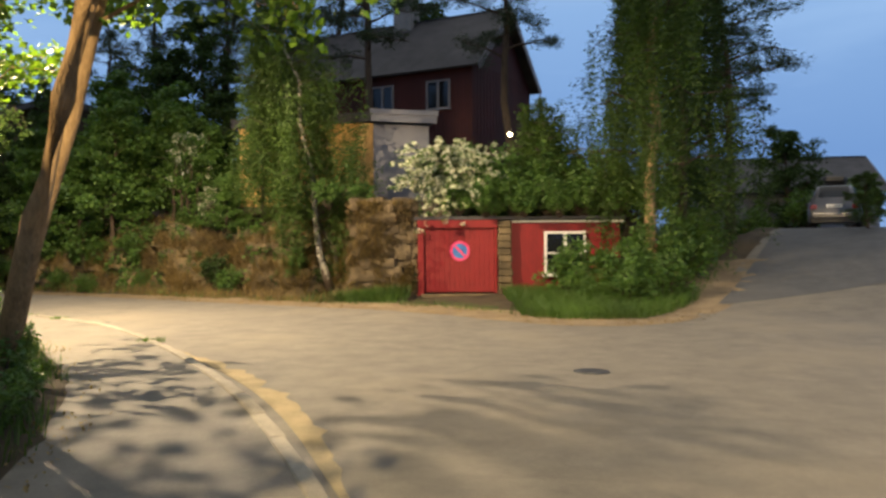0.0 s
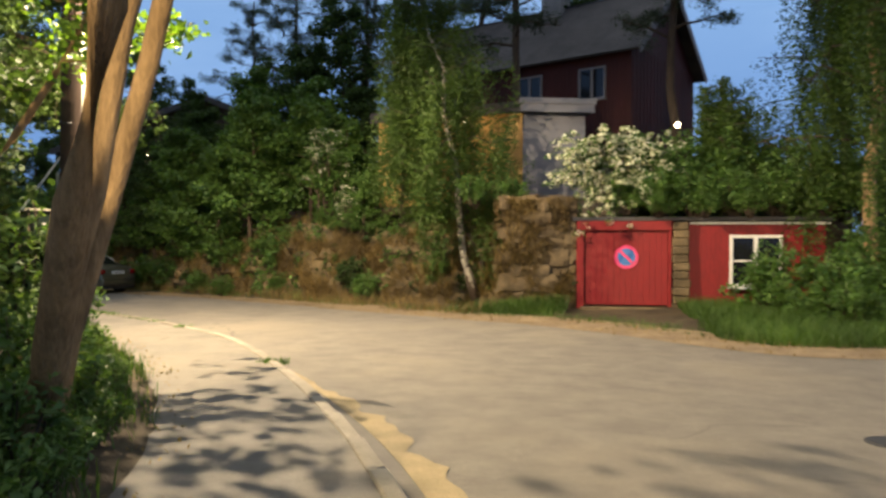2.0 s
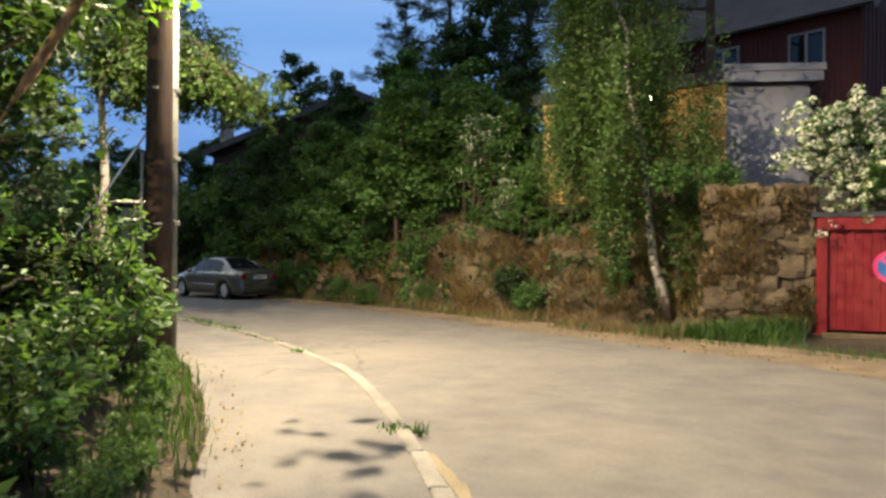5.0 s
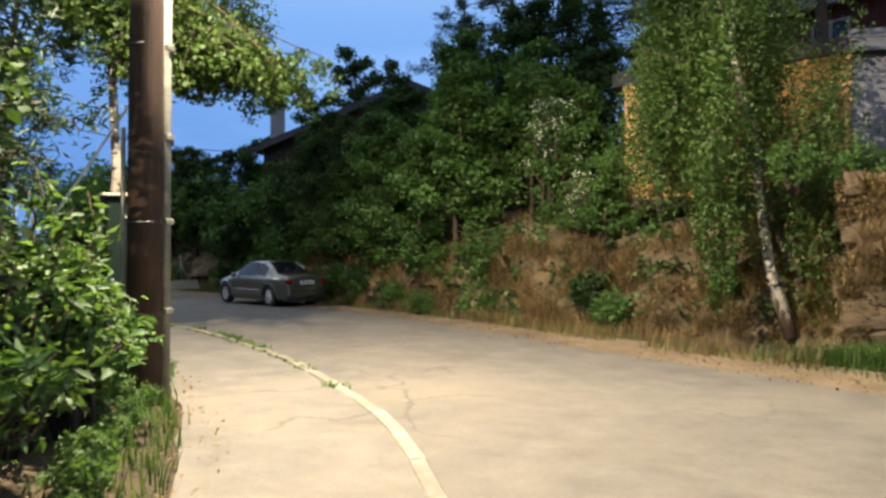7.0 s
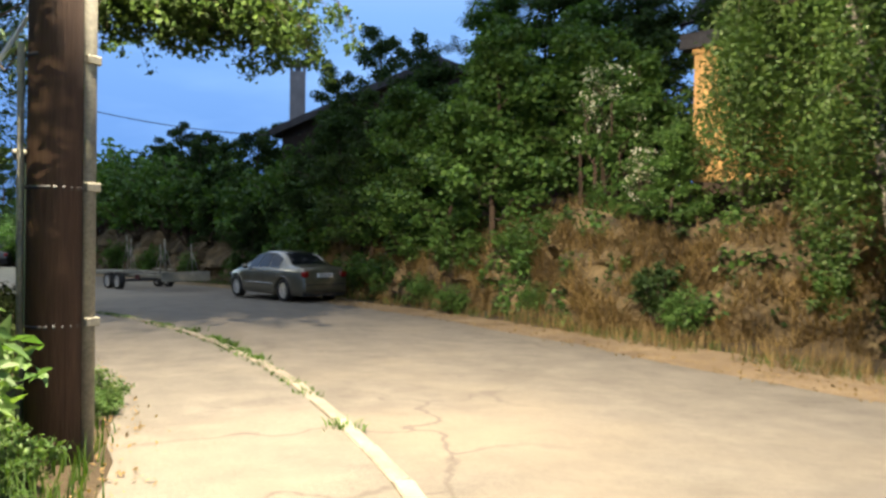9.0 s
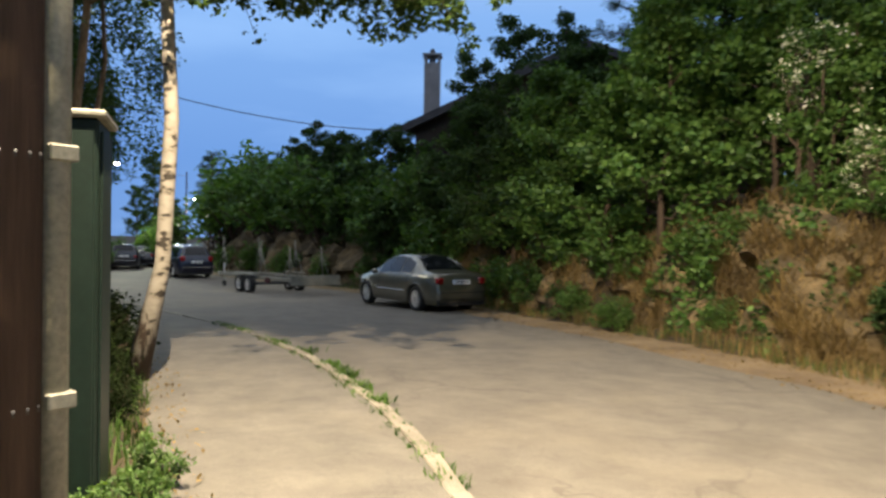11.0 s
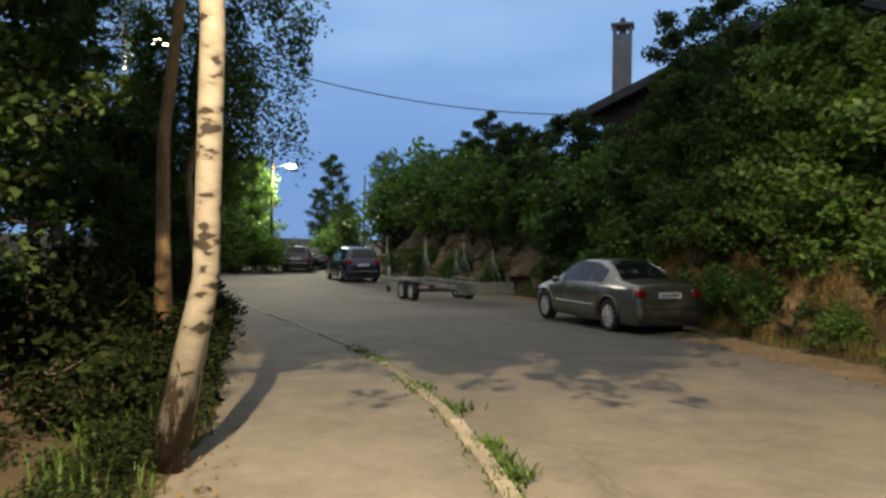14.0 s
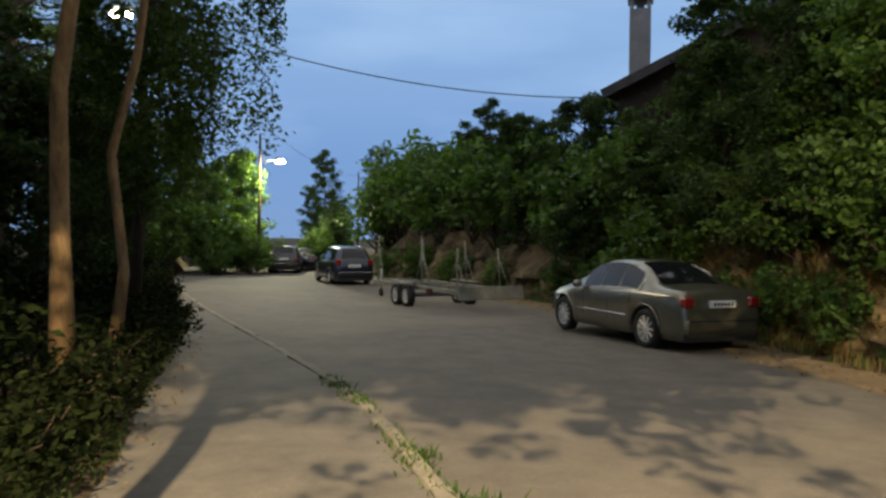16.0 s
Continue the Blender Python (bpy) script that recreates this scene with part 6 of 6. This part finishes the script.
# ---- grass, weeds, litter ----
def blades(name, label, spots, h, material, lean=0.45, width=0.007, category="grass"):
    """Upright tapered blades, one at each spot (x, y, z)."""
    p = np.asarray(spots, float)
    n = len(p)
    a = rng.uniform(0, 2 * math.pi, n)
    hh_ = h * rng.uniform(0.45, 1.25, n)
    d = np.stack([np.cos(a), np.sin(a), np.zeros(n)], 1)
    side = np.stack([-np.sin(a), np.cos(a), np.zeros(n)], 1) * width
    le = (lean * rng.uniform(0.2, 1.6, n) * hh_)[:, None]
    v = np.empty((n, 5, 3))
    mid = p + d * le * 0.35 + np.stack([np.zeros(n), np.zeros(n), hh_ * 0.6], 1)
    v[:, 0], v[:, 1] = p - side, p + side
    v[:, 2], v[:, 3] = mid + side * 0.8, mid - side * 0.8
    v[:, 4] = p + d * le + np.stack([np.zeros(n), np.zeros(n), hh_], 1)
    i = np.arange(n) * 5
    tri = np.stack([i, i + 1, i + 2, i, i + 2, i + 3, i + 3, i + 2, i + 4], 1).reshape(-1)
    me = bpy.data.meshes.new(name)
    me.vertices.add(n * 5)
    me.vertices.foreach_set("co", v.reshape(-1))
    me.loops.add(n * 9)
    me.loops.foreach_set("vertex_index", tri.astype(np.int32))
    me.polygons.add(n * 3)
    me.polygons.foreach_set("loop_start", (np.arange(n * 3) * 3).astype(np.int32))
    me.update(calc_edges=True)
    return tagged(part(name, me, material), label, category, kind="stuff")


def along(line, lo, hi, n, keep):
    pts = np.asarray(line)
    t = np.gradient(pts, axis=0)
    t /= np.linalg.norm(t, axis=1)[:, None]
    k = rng.integers(0, len(pts), n)
    o = rng.uniform(lo, hi, n)
    p = pts[k] + np.stack([t[k, 1], -t[k, 0]], 1) * o[:, None] + rng.normal(size=(n, 2)) * 0.05
    m = np.array([keep(x, y) and noise.noise(Vector((x * 0.9, y * 0.9, 5))) > -0.25 + 0.5 * rng.random() - 0.25 for x, y in p])
    p = p[m]
    return np.column_stack([p, ground_height(p[:, 0], p[:, 1])])


fl = resample(FAR, 0.1)
ll = resample(LEFT, 0.1)
blades("grass", "tufts of green grass along the foot of the bank", along(fl, 0.45, 1.4, 11000, lambda x, y: -46 < x < 8), 0.2, "grass")
blades("dry_grass", "dry brown grass along the foot of the rock", along(fl, 0.4, 1.7, 16000, lambda x, y: -24 < x < -3), 0.35, "dry")
blades("grass", "green grass at the footpath edge", along(ll, -0.75, -0.02, 13000, lambda x, y: -30 < x < -2 and y > 1), 0.2, "grass")
spots = np.column_stack([rng.uniform(1.7, 6.2, 16000), rng.uniform(15.6, 21.9, 16000)])
spots = spots[(offset_from(FAR, spots[:, 0], spots[:, 1]) > 0.35)]
blades("grass", "thick green grass in front of the garage", np.column_stack([spots, ground_height(spots[:, 0], spots[:, 1])]), 0.34, "grass", 0.7)
spots = np.column_stack([rng.normal(-2.0, 0.7, 2600), rng.normal(21.5, 0.3, 2600)])
spots = spots[(spots[:, 1] < 21.95) & (spots[:, 0] < -0.95) & (offset_from(FAR, spots[:, 0], spots[:, 1]) > 0.5)]
blades("grass", "green grass and ferns at the foot of the stone wall", np.column_stack([spots, ground_height(spots[:, 0], spots[:, 1])]), 0.36, "grass", 0.7)
# weeds along the kerb
kl = resample(KERB, 0.1)
kspots = []
for _ in range(90):
    i = int(rng.integers(360, 475))
    x, y = kl[i]
    m_ = int(rng.uniform(10, 40))
    kspots.append(np.column_stack([x + rng.normal(size=m_) * 0.06, y + rng.normal(size=m_) * 0.06, np.full(m_, float(street(x, y)) + 0.0)]))
for x, y in ((-13.35, 20.0), (-12.7, 19.6), (-13.0, 19.8), (-12.0, 19.15), (-14.6, 20.75), (-15.75, 21.15), (-11.3, 18.65), (-4.6, 12.0), (-8.05, 16.05)):
    kspots.append(np.column_stack([x + rng.normal(size=80) * 0.09, y + rng.normal(size=80) * 0.07, np.full(80, float(street(x, y)) + 0.02)]))
blades("kerb_weeds", "green weeds growing in the kerb joints", np.concatenate(kspots), 0.09, "grass", 0.9, 0.011, "weeds")


def litter(name, label, spots, size, material):
    p = np.asarray(spots)
    return tagged(part(name, leaves_mesh(name, p, size, up=2.0, fold=0.1), material), label, "leaf litter", kind="stuff")


p = along(fl, -0.7, 1.0, 9000, lambda x, y: -30 < x < 6)
p[:, 2] = street(p[:, 0], p[:, 1]) + 0.02
litter("leaf_litter", "fallen brown leaves along the road edge", p, 0.05, "dry")
p = along(ll, -0.3, 0.35, 5000, lambda x, y: -24 < x < -2 and y > 2)
p[:, 2] = street(p[:, 0], p[:, 1]) + 0.075
litter("leaf_litter", "fallen brown leaves along the footpath edge", p, 0.045, "dry")
# growth on the rock: moss, dry grass and creepers, scattered over its faces
rv = np.array([v.co for v in bank_rock.data.vertices])
rf = np.array([tuple(p.vertices) for p in bank_rock.data.polygons])
rf = rf[rv[rf[:, 0], 0] > -27]
pick = rf[rng.integers(0, len(rf), 60000)]
u, w = rng.random((60000, 1)), rng.random((60000, 1))
m_ = (rv[pick[:, 0]] * (1 - u) + rv[pick[:, 3]] * u) * (1 - w) + (rv[pick[:, 1]] * (1 - u) + rv[pick[:, 2]] * u) * w
patch = np.array([noise.fractal(Vector((x * 1.1, y * 1.1, z * 1.3)), 1.0, 2.0, 3) for x, y, z in m_])
toward = np.array((0.35, -0.8, 0.35))
moss_at = m_[(patch > 0.12)][:5000]
tagged(part("moss", leaves_mesh("moss", moss_at + rng.normal(size=moss_at.shape) * 0.03 + toward * 0.03, 0.09, up=0.1), "moss"), "brown moss and dead leaves on the rock face", "moss", kind="stuff")
green_at = m_[(patch < -0.34)][::2]
tagged(part("creeper", leaves_mesh("creeper", green_at + rng.normal(size=green_at.shape) * 0.09 + toward * 0.12, 0.12, up=0.3, width=0.7), "leaf"), "green creepers hanging over the rock face", "creeper", kind="stuff")
dark_at = m_[(patch > -0.34) & (patch < -0.24)]
tagged(part("ivy", leaves_mesh("ivy", dark_at + rng.normal(size=dark_at.shape) * 0.06 + toward * 0.08, 0.11, up=0.3, width=0.7), "leaf_dark"), "dark ivy on the rock face", "ivy", kind="stuff")
grass_at = m_[(patch > -0.02)]
grass_at = grass_at[:26000]
blades("dry_growth", "long dry tan grass hanging over the rock face", grass_at + toward * 0.05, 0.30, "dry", 1.6, 0.008)
wp = np.column_stack([rng.uniform(-2.8, -0.9, 9000), rng.uniform(GY0 - 0.04, GY0 + 0.12, 9000), rng.uniform(0.0, 2.65, 9000)])
patch = np.array([noise.noise(Vector((x * 1.5, 3, z * 1.5))) + 0.18 * (z - 1.6) for x, y, z in wp])
tagged(part("moss", leaves_mesh("moss", wp[patch > -0.05], 0.07, up=0.1), "moss"), "brown moss and dead leaves on the stone wall", "moss", kind="stuff")
wp = np.column_stack([rng.uniform(-2.8, -0.8, 3500), rng.uniform(GY0 - 0.05, GY0 + 0.05, 3500), rng.uniform(0.1, 2.6, 3500)])
patch = np.array([noise.noise(Vector((x * 1.2 + 7, 1, z * 1.2))) for x, y, z in wp])
blades("dry_growth", "dry tan grass and roots hanging over the stone wall", wp[patch > 0.0], 0.24, "dry", 1.5, 0.007)
